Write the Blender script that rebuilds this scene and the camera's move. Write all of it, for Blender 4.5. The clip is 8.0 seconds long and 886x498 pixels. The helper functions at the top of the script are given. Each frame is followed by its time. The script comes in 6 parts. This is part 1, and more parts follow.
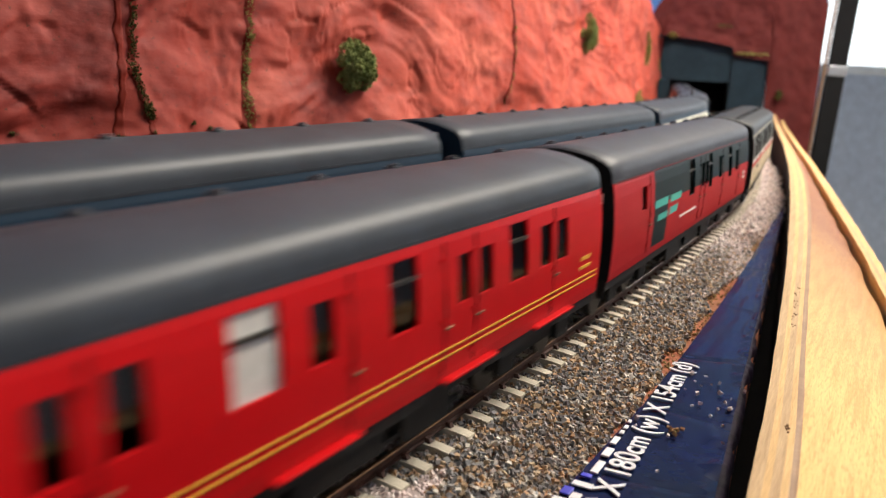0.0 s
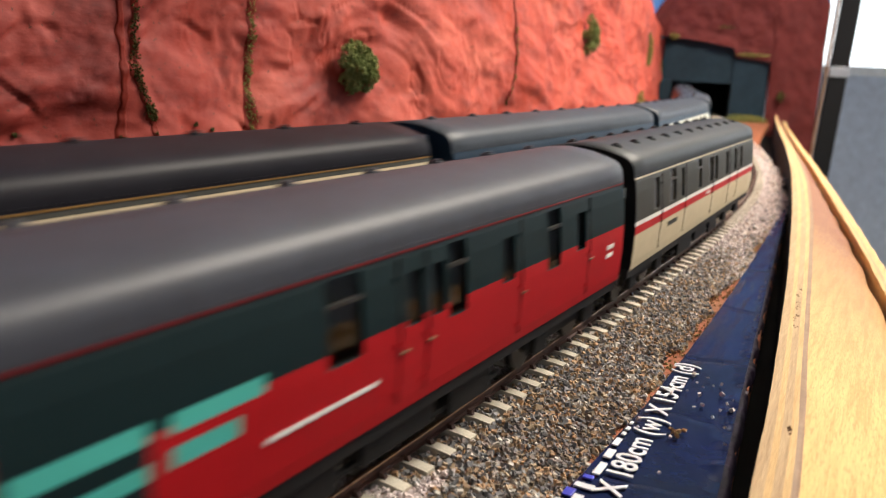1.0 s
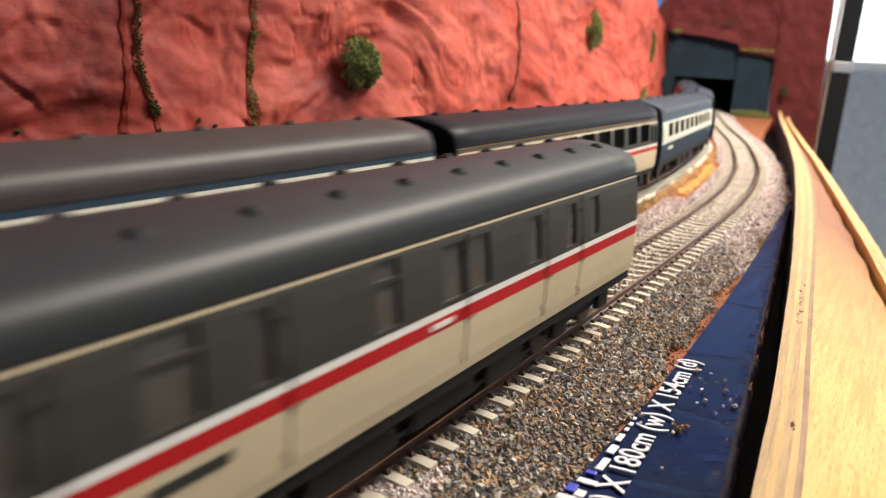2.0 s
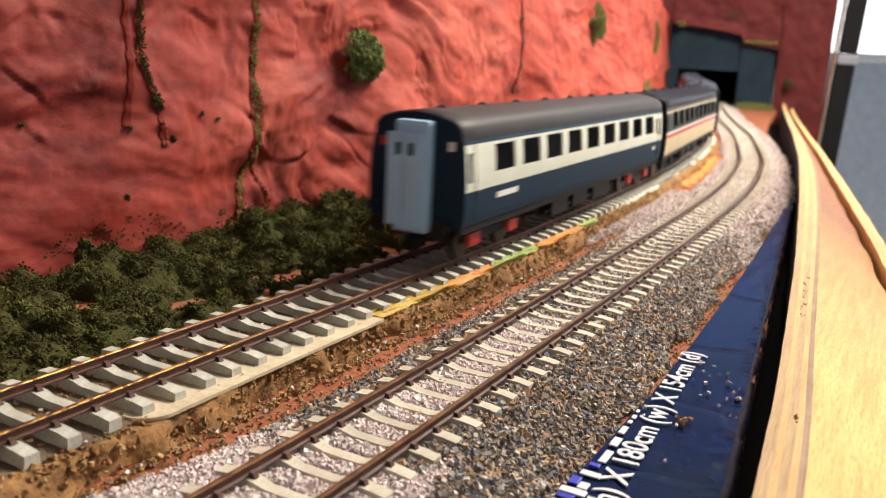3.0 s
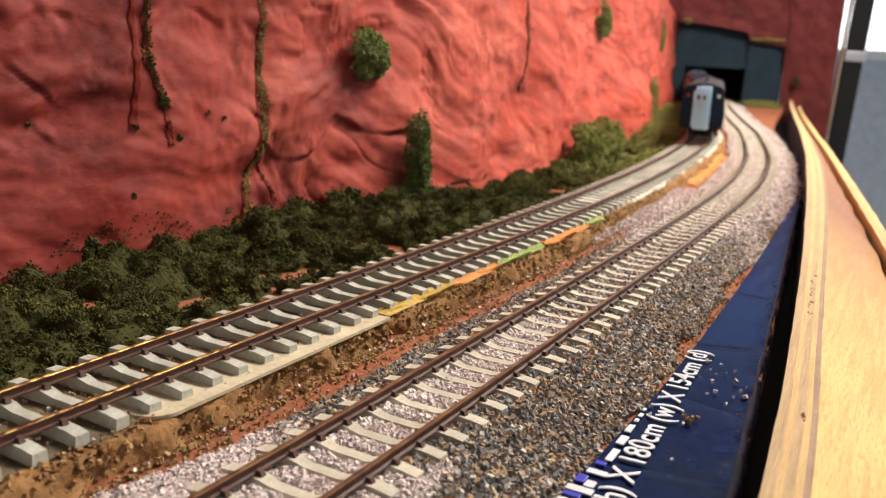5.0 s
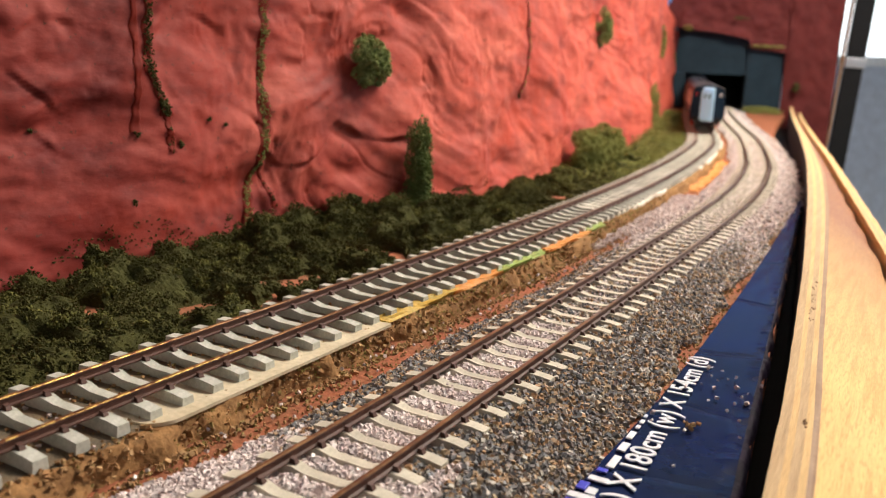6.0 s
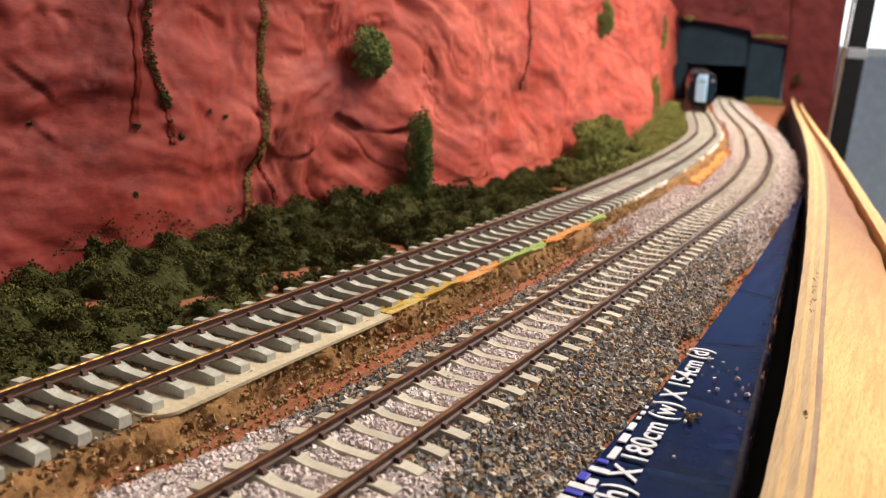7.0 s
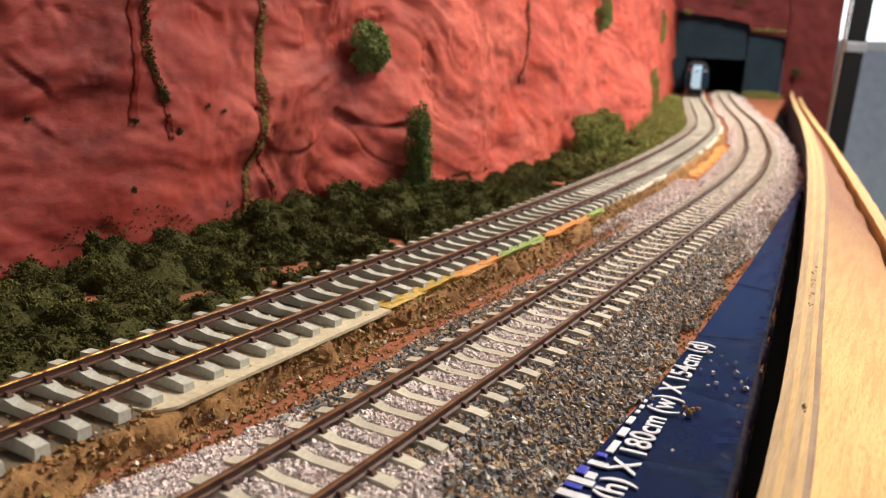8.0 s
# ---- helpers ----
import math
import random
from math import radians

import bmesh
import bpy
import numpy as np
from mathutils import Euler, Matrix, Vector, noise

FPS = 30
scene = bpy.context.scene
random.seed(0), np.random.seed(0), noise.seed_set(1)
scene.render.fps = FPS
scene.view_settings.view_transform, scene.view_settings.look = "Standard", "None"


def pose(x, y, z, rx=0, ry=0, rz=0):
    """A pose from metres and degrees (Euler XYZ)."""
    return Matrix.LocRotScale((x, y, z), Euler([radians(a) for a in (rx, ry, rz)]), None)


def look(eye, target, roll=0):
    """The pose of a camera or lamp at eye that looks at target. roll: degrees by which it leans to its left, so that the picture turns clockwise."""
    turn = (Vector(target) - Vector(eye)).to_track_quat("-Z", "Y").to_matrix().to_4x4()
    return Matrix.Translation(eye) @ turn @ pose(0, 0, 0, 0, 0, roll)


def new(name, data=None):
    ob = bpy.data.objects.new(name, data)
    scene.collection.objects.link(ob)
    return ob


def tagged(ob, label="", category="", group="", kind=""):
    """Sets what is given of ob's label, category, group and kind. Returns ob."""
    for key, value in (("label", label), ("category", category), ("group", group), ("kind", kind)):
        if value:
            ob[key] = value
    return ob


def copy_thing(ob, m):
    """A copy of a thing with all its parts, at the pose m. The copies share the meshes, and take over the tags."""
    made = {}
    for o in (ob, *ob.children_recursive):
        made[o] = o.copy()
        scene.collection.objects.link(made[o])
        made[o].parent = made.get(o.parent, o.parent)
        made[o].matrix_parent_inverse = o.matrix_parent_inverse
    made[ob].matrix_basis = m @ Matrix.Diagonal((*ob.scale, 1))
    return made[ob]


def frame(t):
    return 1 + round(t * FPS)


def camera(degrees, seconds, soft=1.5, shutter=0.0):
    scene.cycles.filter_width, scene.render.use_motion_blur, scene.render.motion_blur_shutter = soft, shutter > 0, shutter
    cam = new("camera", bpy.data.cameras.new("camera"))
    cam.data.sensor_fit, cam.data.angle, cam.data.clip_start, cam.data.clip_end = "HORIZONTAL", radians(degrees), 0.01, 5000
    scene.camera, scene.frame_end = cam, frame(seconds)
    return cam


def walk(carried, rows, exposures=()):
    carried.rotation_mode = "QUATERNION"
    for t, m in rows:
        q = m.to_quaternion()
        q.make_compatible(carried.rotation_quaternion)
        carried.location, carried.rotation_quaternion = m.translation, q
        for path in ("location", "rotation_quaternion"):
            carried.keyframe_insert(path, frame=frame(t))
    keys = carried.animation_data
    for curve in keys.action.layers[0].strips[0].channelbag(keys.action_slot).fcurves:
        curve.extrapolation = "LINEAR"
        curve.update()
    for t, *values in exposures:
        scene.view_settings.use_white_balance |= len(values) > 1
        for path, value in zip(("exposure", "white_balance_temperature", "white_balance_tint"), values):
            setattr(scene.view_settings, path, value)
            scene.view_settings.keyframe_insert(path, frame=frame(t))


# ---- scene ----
cam = camera(55.03, 8.0, soft=1.25, shutter=0.5)
cam.data.dof.use_dof = True
cam.data.dof.focus_distance = 0.215
cam.data.dof.aperture_fstop = 26.0
EYE = Vector((0.0850, -0.1124, 0.0754))


def aim(yaw, pitch, roll):
    """Camera pose at EYE; yaw to the left of +Y, pitch upwards, roll, all in degrees."""
    a, p = radians(yaw), radians(pitch)
    way = Vector((-math.sin(a) * math.cos(p), math.cos(a) * math.cos(p), math.sin(p)))
    return look(EYE, EYE + way, roll)


walk(cam, [
    (0.0, aim(27.565, -12.480, 3.03)),
    (0.5, aim(27.587, -12.391, 3.01)),
    (1.0, aim(27.692, -12.402, 3.00)),
    (1.5, aim(27.776, -12.478, 2.99)),
    (1.7, aim(27.815, -12.540, 2.96)),
    (2.8, aim(28.030, -13.110, 2.84)),
    (3.0, aim(28.076, -13.169, 2.82)),
    (3.5, aim(28.197, -13.280, 2.76)),
    (4.0, aim(28.291, -13.392, 2.73)),
    (4.5, aim(28.419, -13.498, 2.69)),
    (4.7, aim(28.450, -13.480, 2.68)),
    (5.8, aim(28.560, -12.720, 2.63)),
    (6.0, aim(28.573, -12.868, 2.61)),
    (6.5, aim(28.588, -13.151, 2.57)),
    (7.0, aim(28.603, -13.430, 2.53)),
    (7.5, aim(28.534, -13.651, 2.50)),
    (8.0, aim(28.514, -13.805, 2.45)),
], exposures=[(0.0, 0.10), (1.7, 0.18), (2.8, 0.24), (3.5, 0.18), (4.5, 0.09), (6.0, 0.04), (8.0, -0.02)])

# ---------------------------------------------------------------- light
world = bpy.data.worlds.new("world")
scene.world = world
world.use_nodes = True
wn = world.node_tree.nodes
sky = wn.new("ShaderNodeTexSky")
sky.sky_type = "NISHITA"
sky.sun_disc = False
sky.sun_elevation, sky.sun_rotation = radians(35), radians(60)
world.node_tree.links.new(sky.outputs[0], wn["Background"].inputs[0])
wn["Background"].inputs[1].default_value = 0.12


def window_light(name, eye, target, w, h, watts, colour):
    lamp = bpy.data.lights.new(name, "AREA")
    lamp.shape, lamp.size, lamp.size_y, lamp.energy, lamp.color = "RECTANGLE", w, h, watts, colour
    ob = new(name, lamp)
    ob.matrix_world = look(eye, target)
    return ob


# ceiling lamp, far window's daylight, fill from added unseen east and south windows
window_light("ceiling_lamp_light", (0.32, 0.88, 0.98), (0.05, 0.55, 0.0), 0.50, 0.50, 50.0, (1.0, 0.91, 0.785))
window_light("window_fill_light", (1.66, 1.40, 0.75), (0.0, 1.2, 0.30), 1.5, 0.9, 6.5, (1.0, 0.97, 0.93))
window_light("window_fill_light", (0.45, 2.97, 0.27), (0.2, 0.4, 0.2), 1.2, 0.28, 3.0, (0.90, 0.95, 1.0))
window_light("window_fill_light", (0.75, -2.86, 0.55), (0.1, 0.5, 0.0), 1.0, 0.9, 2.2, (0.94, 0.97, 1.0))


# ---------------------------------------------------------------- materials
def mat(name, base, rough=0.6, metal=0.0, other=None, scale=60.0, amount=1.0, bump=0.0, bump_scale=None,
        grain=0.15, grain_scale=None, island=None, obj_random=0.0, coat=0.0, spec=0.5, contrast=(0.35, 0.7)):
    """A surface with broad variation (base to other), fine grain and relief; island: colours picked per loose piece."""
    m = bpy.data.materials.new(name)
    m.use_nodes = True
    nt = m.node_tree
    nd, ln = nt.nodes, nt.links
    b = nd["Principled BSDF"]
    b.inputs["Roughness"].default_value = rough
    b.inputs["Metallic"].default_value = metal
    b.inputs["Coat Weight"].default_value = coat
    b.inputs["Specular IOR Level"].default_value = spec
    tc = nd.new("ShaderNodeTexCoord")

    def noise_tex(s, detail=4.0, r=0.55):
        n = nd.new("ShaderNodeTexNoise")
        n.inputs["Scale"].default_value, n.inputs["Detail"].default_value, n.inputs["Roughness"].default_value = s, detail, r
        ln.new(tc.outputs["Object"], n.inputs["Vector"])
        return n
    if island:
        geo = nd.new("ShaderNodeNewGeometry")
        ramp = nd.new("ShaderNodeValToRGB")
        ramp.color_ramp.interpolation = "CONSTANT"
        el = ramp.color_ramp.elements
        while len(el) < len(island):
            el.new(0.5)
        for i, c in enumerate(island):
            el[i].position, el[i].color = i / len(island), (*c, 1)
        ln.new(geo.outputs["Random Per Island"], ramp.inputs[0])
        colour = ramp.outputs[0]
    else:
        mix = nd.new("ShaderNodeMix")
        mix.data_type = "RGBA"
        n1 = noise_tex(scale, 5.0, 0.6)
        mr = nd.new("ShaderNodeMapRange")
        mr.inputs[1].default_value, mr.inputs[2].default_value, mr.inputs[4].default_value = contrast[0], contrast[1], amount
        ln.new(n1.outputs[0], mr.inputs[0])
        ln.new(mr.outputs[0], mix.inputs[0])
        mix.inputs[6].default_value = (*base, 1)
        mix.inputs[7].default_value = (*(other or [c * 0.8 for c in base]), 1)
        colour = mix.outputs[2]
    hsv = nd.new("ShaderNodeHueSaturation")
    n2 = noise_tex(grain_scale or scale * 9, 3.0, 0.6)
    mr2 = nd.new("ShaderNodeMapRange")
    mr2.inputs[1].default_value, mr2.inputs[2].default_value = 0.25, 0.75
    mr2.inputs[3].default_value, mr2.inputs[4].default_value = 1 - grain, 1 + grain
    ln.new(n2.outputs[0], mr2.inputs[0])
    if obj_random:
        oi = nd.new("ShaderNodeObjectInfo")
        mr3 = nd.new("ShaderNodeMapRange")
        mr3.inputs[3].default_value, mr3.inputs[4].default_value = 1 - obj_random, 1 + obj_random
        ln.new(oi.outputs["Random"], mr3.inputs[0])
        mu = nd.new("ShaderNodeMath")
        mu.operation = "MULTIPLY"
        ln.new(mr2.outputs[0], mu.inputs[0])
        ln.new(mr3.outputs[0], mu.inputs[1])
        ln.new(mu.outputs[0], hsv.inputs["Value"])
    else:
        ln.new(mr2.outputs[0], hsv.inputs["Value"])
    ln.new(colour, hsv.inputs["Color"])
    ln.new(hsv.outputs[0], b.inputs["Base Color"])
    if bump:
        n3 = noise_tex(bump_scale or scale * 6, 5.0, 0.6)
        bp = nd.new("ShaderNodeBump")
        bp.inputs["Strength"].default_value, bp.inputs["Distance"].default_value = min(1.0, bump), 0.0006
        ln.new(n3.outputs[0], bp.inputs["Height"])
        ln.new(bp.outputs[0], b.inputs["Normal"])
    return m


def emit(name, colour, strength):
    m = bpy.data.materials.new(name)
    m.use_nodes = True
    b = m.node_tree.nodes["Principled BSDF"]
    b.inputs["Base Color"].default_value = (0, 0, 0, 1)
    b.inputs["Emission Color"].default_value = (*colour, 1)
    b.inputs["Emission Strength"].default_value = strength
    return m


def glass(name, tint, gloss=0.12):
    m = bpy.data.materials.new(name)
    m.use_nodes = True
    nt = m.node_tree
    out = nt.nodes["Material Output"]
    tr, gl, mx = nt.nodes.new("ShaderNodeBsdfTransparent"), nt.nodes.new("ShaderNodeBsdfGlossy"), nt.nodes.new("ShaderNodeMixShader")
    tr.inputs[0].default_value = (*tint, 1)
    gl.inputs["Roughness"].default_value = 0.05
    mx.inputs[0].default_value = gloss
    nt.links.new(tr.outputs[0], mx.inputs[1])
    nt.links.new(gl.outputs[0], mx.inputs[2])
    nt.links.new(mx.outputs[0], out.inputs[0])
    return m



def cliff_mat():
    """Red emulsion on plaster: salmon scuffs, brown-purple stains, dark specks, trowel relief at two scales."""
    m = mat("red_plaster", (0.515, 0.094, 0.060), 0.70, other=(0.365, 0.050, 0.032), scale=20, spec=0.22, grain=0.10, grain_scale=300, contrast=(0.40, 0.62))
    nt = m.node_tree
    nd, ln = nt.nodes, nt.links
    b = nd["Principled BSDF"]
    tc = next(n for n in nd if n.type == "TEX_COORD")
    prev = b.inputs["Base Color"].links[0].from_socket

    def layer(prev, scale, lo, hi, colour, amount, detail=6.0, stretch=(1, 1, 1)):
        mp, n, mr, mx = nd.new("ShaderNodeMapping"), nd.new("ShaderNodeTexNoise"), nd.new("ShaderNodeMapRange"), nd.new("ShaderNodeMix")
        mp.inputs["Scale"].default_value = stretch
        n.inputs["Scale"].default_value, n.inputs["Detail"].default_value, n.inputs["Roughness"].default_value = scale, detail, 0.65
        mr.inputs[1].default_value, mr.inputs[2].default_value, mr.inputs[4].default_value = lo, hi, amount
        mx.data_type = "RGBA"
        ln.new(tc.outputs["Object"], mp.inputs["Vector"])
        ln.new(mp.outputs[0], n.inputs["Vector"])
        ln.new(n.outputs[0], mr.inputs[0])
        ln.new(mr.outputs[0], mx.inputs[0])
        ln.new(prev, mx.inputs[6])
        mx.inputs[7].default_value = (*colour, 1)
        return mx.outputs[2]
    prev = layer(prev, 34, 0.50, 0.66, (0.64, 0.160, 0.105), 0.55, stretch=(1, 0.6, 0.9))
    prev = layer(prev, 15, 0.50, 0.70, (0.150, 0.032, 0.034), 0.80, stretch=(1, 0.8, 1.2))
    prev = layer(prev, 60, 0.54, 0.70, (0.150, 0.030, 0.027), 0.55, stretch=(1, 0.6, 1.4))
    prev = layer(prev, 26, 0.52, 0.66, (0.480, 0.052, 0.020), 0.60, stretch=(1, 1.0, 1.3))
    # deeper red multiplied over the near stretch: redder paint, and dimmer light put into colour
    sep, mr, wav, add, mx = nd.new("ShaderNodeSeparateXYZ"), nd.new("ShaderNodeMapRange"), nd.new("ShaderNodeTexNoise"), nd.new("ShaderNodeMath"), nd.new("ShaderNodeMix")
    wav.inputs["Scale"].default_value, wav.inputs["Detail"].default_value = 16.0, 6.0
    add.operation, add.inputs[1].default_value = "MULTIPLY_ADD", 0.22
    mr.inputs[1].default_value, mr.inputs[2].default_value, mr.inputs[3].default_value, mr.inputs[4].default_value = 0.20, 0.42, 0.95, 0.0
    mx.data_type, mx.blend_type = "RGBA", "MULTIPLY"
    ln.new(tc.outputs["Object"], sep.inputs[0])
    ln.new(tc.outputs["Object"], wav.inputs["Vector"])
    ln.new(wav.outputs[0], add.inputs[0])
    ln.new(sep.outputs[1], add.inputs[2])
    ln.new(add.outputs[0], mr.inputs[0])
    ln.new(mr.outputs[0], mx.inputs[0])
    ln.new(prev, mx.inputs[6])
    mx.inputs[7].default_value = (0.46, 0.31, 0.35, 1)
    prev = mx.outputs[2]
    prev = layer(prev, 150, 0.50, 0.64, (0.300, 0.050, 0.036), 0.45, 8.0, stretch=(1, 0.5, 1))
    prev = layer(prev, 420, 0.64, 0.69, (0.07, 0.030, 0.018), 0.7, 3.0)
    ln.new(prev, b.inputs["Base Color"])
    last = None
    for scale, dist, strength in ((55, 0.0016, 0.34), (240, 0.0007, 0.40)):
        n, bp = nd.new("ShaderNodeTexNoise"), nd.new("ShaderNodeBump")
        n.inputs["Scale"].default_value, n.inputs["Detail"].default_value, n.inputs["Roughness"].default_value = scale, 7.0, 0.6
        bp.inputs["Strength"].default_value, bp.inputs["Distance"].default_value = strength, dist
        mp = nd.new("ShaderNodeMapping")
        mp.inputs["Scale"].default_value = (1.0, 0.42, 1.0)
        ln.new(tc.outputs["Object"], mp.inputs["Vector"])
        ln.new(mp.outputs[0], n.inputs["Vector"])
        ln.new(n.outputs[0], bp.inputs["Height"])
        if last:
            ln.new(last, bp.inputs["Normal"])
        last = bp.outputs[0]
    ln.new(last, b.inputs["Normal"])
    return m


M = {}
M["board"] = mat("painted_baseboard", (0.34, 0.106, 0.052), 0.85, spec=0.2, other=(0.23, 0.100, 0.050), scale=80, bump=0.9, bump_scale=500, grain=0.3)
M["cork"] = mat("cork", (0.34, 0.180, 0.072), 0.9, spec=0.2, other=(0.17, 0.085, 0.034), scale=110, bump=1.0, bump_scale=500, grain=0.3)
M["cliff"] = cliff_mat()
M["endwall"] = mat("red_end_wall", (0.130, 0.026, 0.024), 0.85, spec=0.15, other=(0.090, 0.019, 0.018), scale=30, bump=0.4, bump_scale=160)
M["portal"] = mat("grey_blue_portal", (0.020, 0.037, 0.052), 0.85, spec=0.15, other=(0.013, 0.024, 0.034), scale=25, bump=0.4, bump_scale=220)
# near-black colour that stands in for deep shade
M["dark"] = mat("shade_black", (0.008, 0.008, 0.008), 0.9)
M["concrete"] = mat("concrete_sleeper", (0.60, 0.54, 0.435), 0.75, spec=0.3, other=(0.48, 0.43, 0.34), scale=220, bump=0.25, bump_scale=1500, obj_random=0.1)
M["concrete_L"] = mat("grey_sleeper", (0.53, 0.515, 0.455), 0.7, spec=0.3, other=(0.36, 0.36, 0.295), scale=170, bump=0.25, bump_scale=1500, obj_random=0.08)
M["rail"] = mat("rust_brown_rail", (0.085, 0.029, 0.017), 0.55, other=(0.055, 0.020, 0.012), scale=300, bump=0.2)
M["railtop"] = mat("worn_rail_head", (0.29, 0.150, 0.060), 0.34, 0.6, other=(0.09, 0.036, 0.019), scale=260)
# lamp's golden glint on the rail head, put into the colour
M["rail_glint"] = mat("rail_head_glint", (0.62, 0.40, 0.13), 0.28, 0.85, other=(0.16, 0.065, 0.030), scale=420, contrast=(0.46, 0.56))
M["shim"] = mat("white_card_shim", (0.60, 0.51, 0.36), 0.8, other=(0.46, 0.37, 0.24), scale=90)
M["yellow"] = mat("yellow_paint", (0.56, 0.33, 0.04), 0.7, other=(0.34, 0.25, 0.06), scale=260, bump=0.5, bump_scale=600)
M["orange"] = mat("orange_paint", (0.66, 0.22, 0.025), 0.7, other=(0.44, 0.22, 0.06), scale=260, bump=0.5, bump_scale=600)
M["green"] = mat("green_paint", (0.22, 0.35, 0.07), 0.7, other=(0.30, 0.28, 0.06), scale=260, bump=0.5, bump_scale=600)
M["tape"] = mat("navy_plastic", (0.006, 0.012, 0.064), 0.22, other=(0.008, 0.015, 0.038), scale=35, bump=0.10, bump_scale=90, coat=0.0, spec=0.16)
M["film"] = mat("torn_dark_film", (0.022, 0.014, 0.030), 0.6, other=(0.006, 0.005, 0.010), scale=160, bump=0.6, bump_scale=300, spec=0.06)
M["white"] = mat("white_print", (0.78, 0.78, 0.82), 0.4)
M["blueprint"] = mat("bright_blue_print", (0.05, 0.06, 0.55), 0.35)
M["ply"] = mat("plywood_edge", (0.68, 0.450, 0.200), 0.7, spec=0.3, other=(0.56, 0.345, 0.145), scale=80, bump=0.5, bump_scale=700)
M["ply_dark"] = mat("plywood_edge_dark_ply", (0.53, 0.360, 0.190), 0.7, spec=0.3, other=(0.42, 0.275, 0.140), scale=90, bump=0.5, bump_scale=700)
M["room"] = mat("room_wall_paint", (0.58, 0.65, 0.75), 0.8, other=(0.54, 0.61, 0.71), scale=4)
M["ceiling"] = mat("ceiling_paint", (0.8, 0.79, 0.76), 0.9, scale=4)
M["carpet"] = mat("room_floor", (0.25, 0.24, 0.24), 0.9, scale=8)
M["skyboard"] = mat("painted_sky_board", (0.10, 0.30, 0.68), 0.8, other=(0.16, 0.36, 0.70), scale=9)
M["post"] = mat("black_post", (0.010, 0.010, 0.011), 0.7, spec=0.15)
M["steel"] = mat("zinc_clip", (0.6, 0.62, 0.65), 0.35, 0.8)
M["pane_day"] = emit("daylight_pane", (0.90, 0.96, 1.0), 2.2)
# glow for the unseen panes and the lamp's diffuser
M["pane_soft"] = emit("added_pane_glow", (0.95, 0.97, 1.0), 0.35)
M["leaf"] = mat("scatter_foliage", (0.05, 0.07, 0.02), 0.9, spec=0.1, island=[(0.051, 0.049, 0.014), (0.057, 0.055, 0.016), (0.064, 0.062, 0.018), (0.074, 0.070, 0.020), (0.055, 0.048, 0.015), (0.081, 0.076, 0.023), (0.051, 0.051, 0.015)])
M["leaf_moss"] = mat("moss_scatter_foliage", (0.1, 0.1, 0.03), 0.9, spec=0.1, island=[(0.108, 0.107, 0.029), (0.126, 0.120, 0.033), (0.094, 0.095, 0.027), (0.144, 0.134, 0.037)])
M["leaf_bush"] = mat("bright_bush_foliage", (0.1, 0.1, 0.03), 0.9, spec=0.1, island=[(0.190, 0.225, 0.078), (0.225, 0.255, 0.088), (0.160, 0.195, 0.066), (0.260, 0.280, 0.100)])
M["leaf_green"] = mat("green_foliage", (0.06, 0.10, 0.03), 0.9, spec=0.1, island=[(0.105, 0.140, 0.044), (0.125, 0.162, 0.050), (0.150, 0.190, 0.058), (0.115, 0.148, 0.046), (0.175, 0.210, 0.066)])
M["leaf_olive"] = mat("olive_foliage", (0.06, 0.10, 0.03), 0.9, spec=0.1, island=[(0.183, 0.189, 0.057), (0.217, 0.221, 0.066), (0.255, 0.255, 0.078), (0.165, 0.170, 0.051), (0.289, 0.284, 0.092)])
M["leaf_base"] = mat("matted_foliage", (0.045, 0.044, 0.014), 0.95, spec=0.1, other=(0.072, 0.070, 0.022), scale=220, bump=1.0, bump_scale=900, grain=0.35)
M["stone_grey"] = mat("grey_brown_ballast", (0.2, 0.2, 0.2), 0.85, spec=0.2, island=[(0.18, 0.178, 0.185), (0.27, 0.225, 0.205), (0.39, 0.27, 0.17), (0.120, 0.116, 0.118), (0.43, 0.33, 0.22), (0.23, 0.220, 0.222), (0.27, 0.265, 0.26), (0.44, 0.27, 0.15), (0.56, 0.52, 0.46), (0.19, 0.150, 0.110)], grain_scale=900)
M["stone_pink"] = mat("pale_pink_ballast", (0.5, 0.4, 0.4), 0.85, spec=0.2, island=[(0.690, 0.591, 0.572), (0.769, 0.680, 0.660), (0.591, 0.493, 0.473), (0.828, 0.759, 0.729), (0.660, 0.542, 0.503), (0.493, 0.424, 0.414), (0.729, 0.621, 0.581)], grain_scale=900)
M["crumb"] = mat("cork_crumb", (0.3, 0.2, 0.1), 0.9, island=[(0.368, 0.216, 0.092), (0.304, 0.168, 0.068), (0.432, 0.264, 0.120), (0.208, 0.116, 0.048), (0.272, 0.200, 0.064), (0.352, 0.176, 0.072)])
M["streak"] = mat("dark_red_glue_streak", (0.190, 0.020, 0.011), 0.65, spec=0.10, other=(0.14, 0.015, 0.009), scale=200)


# ---------------------------------------------------------------- mesh helpers
def mesh(name, verts, faces, mats, idx=None, smooth=False):
    me = bpy.data.meshes.new(name)
    me.from_pydata([tuple(map(float, v)) for v in verts], [], [tuple(map(int, f)) for f in faces])
    for m in mats:
        me.materials.append(M[m] if isinstance(m, str) else m)
    if idx is not None:
        me.polygons.foreach_set("material_index", np.asarray(idx, dtype=np.int32))
    if smooth:
        me.polygons.foreach_set("use_smooth", np.ones(len(me.polygons), dtype=bool))
    me.update()
    return me


def put(name, me, parent=None, label="", category="", group="", kind="", m=None):
    ob = new(name, me)
    if parent:
        ob.parent = parent
    if m is not None:
        ob.matrix_basis = m
    return tagged(ob, label, category, group, kind)


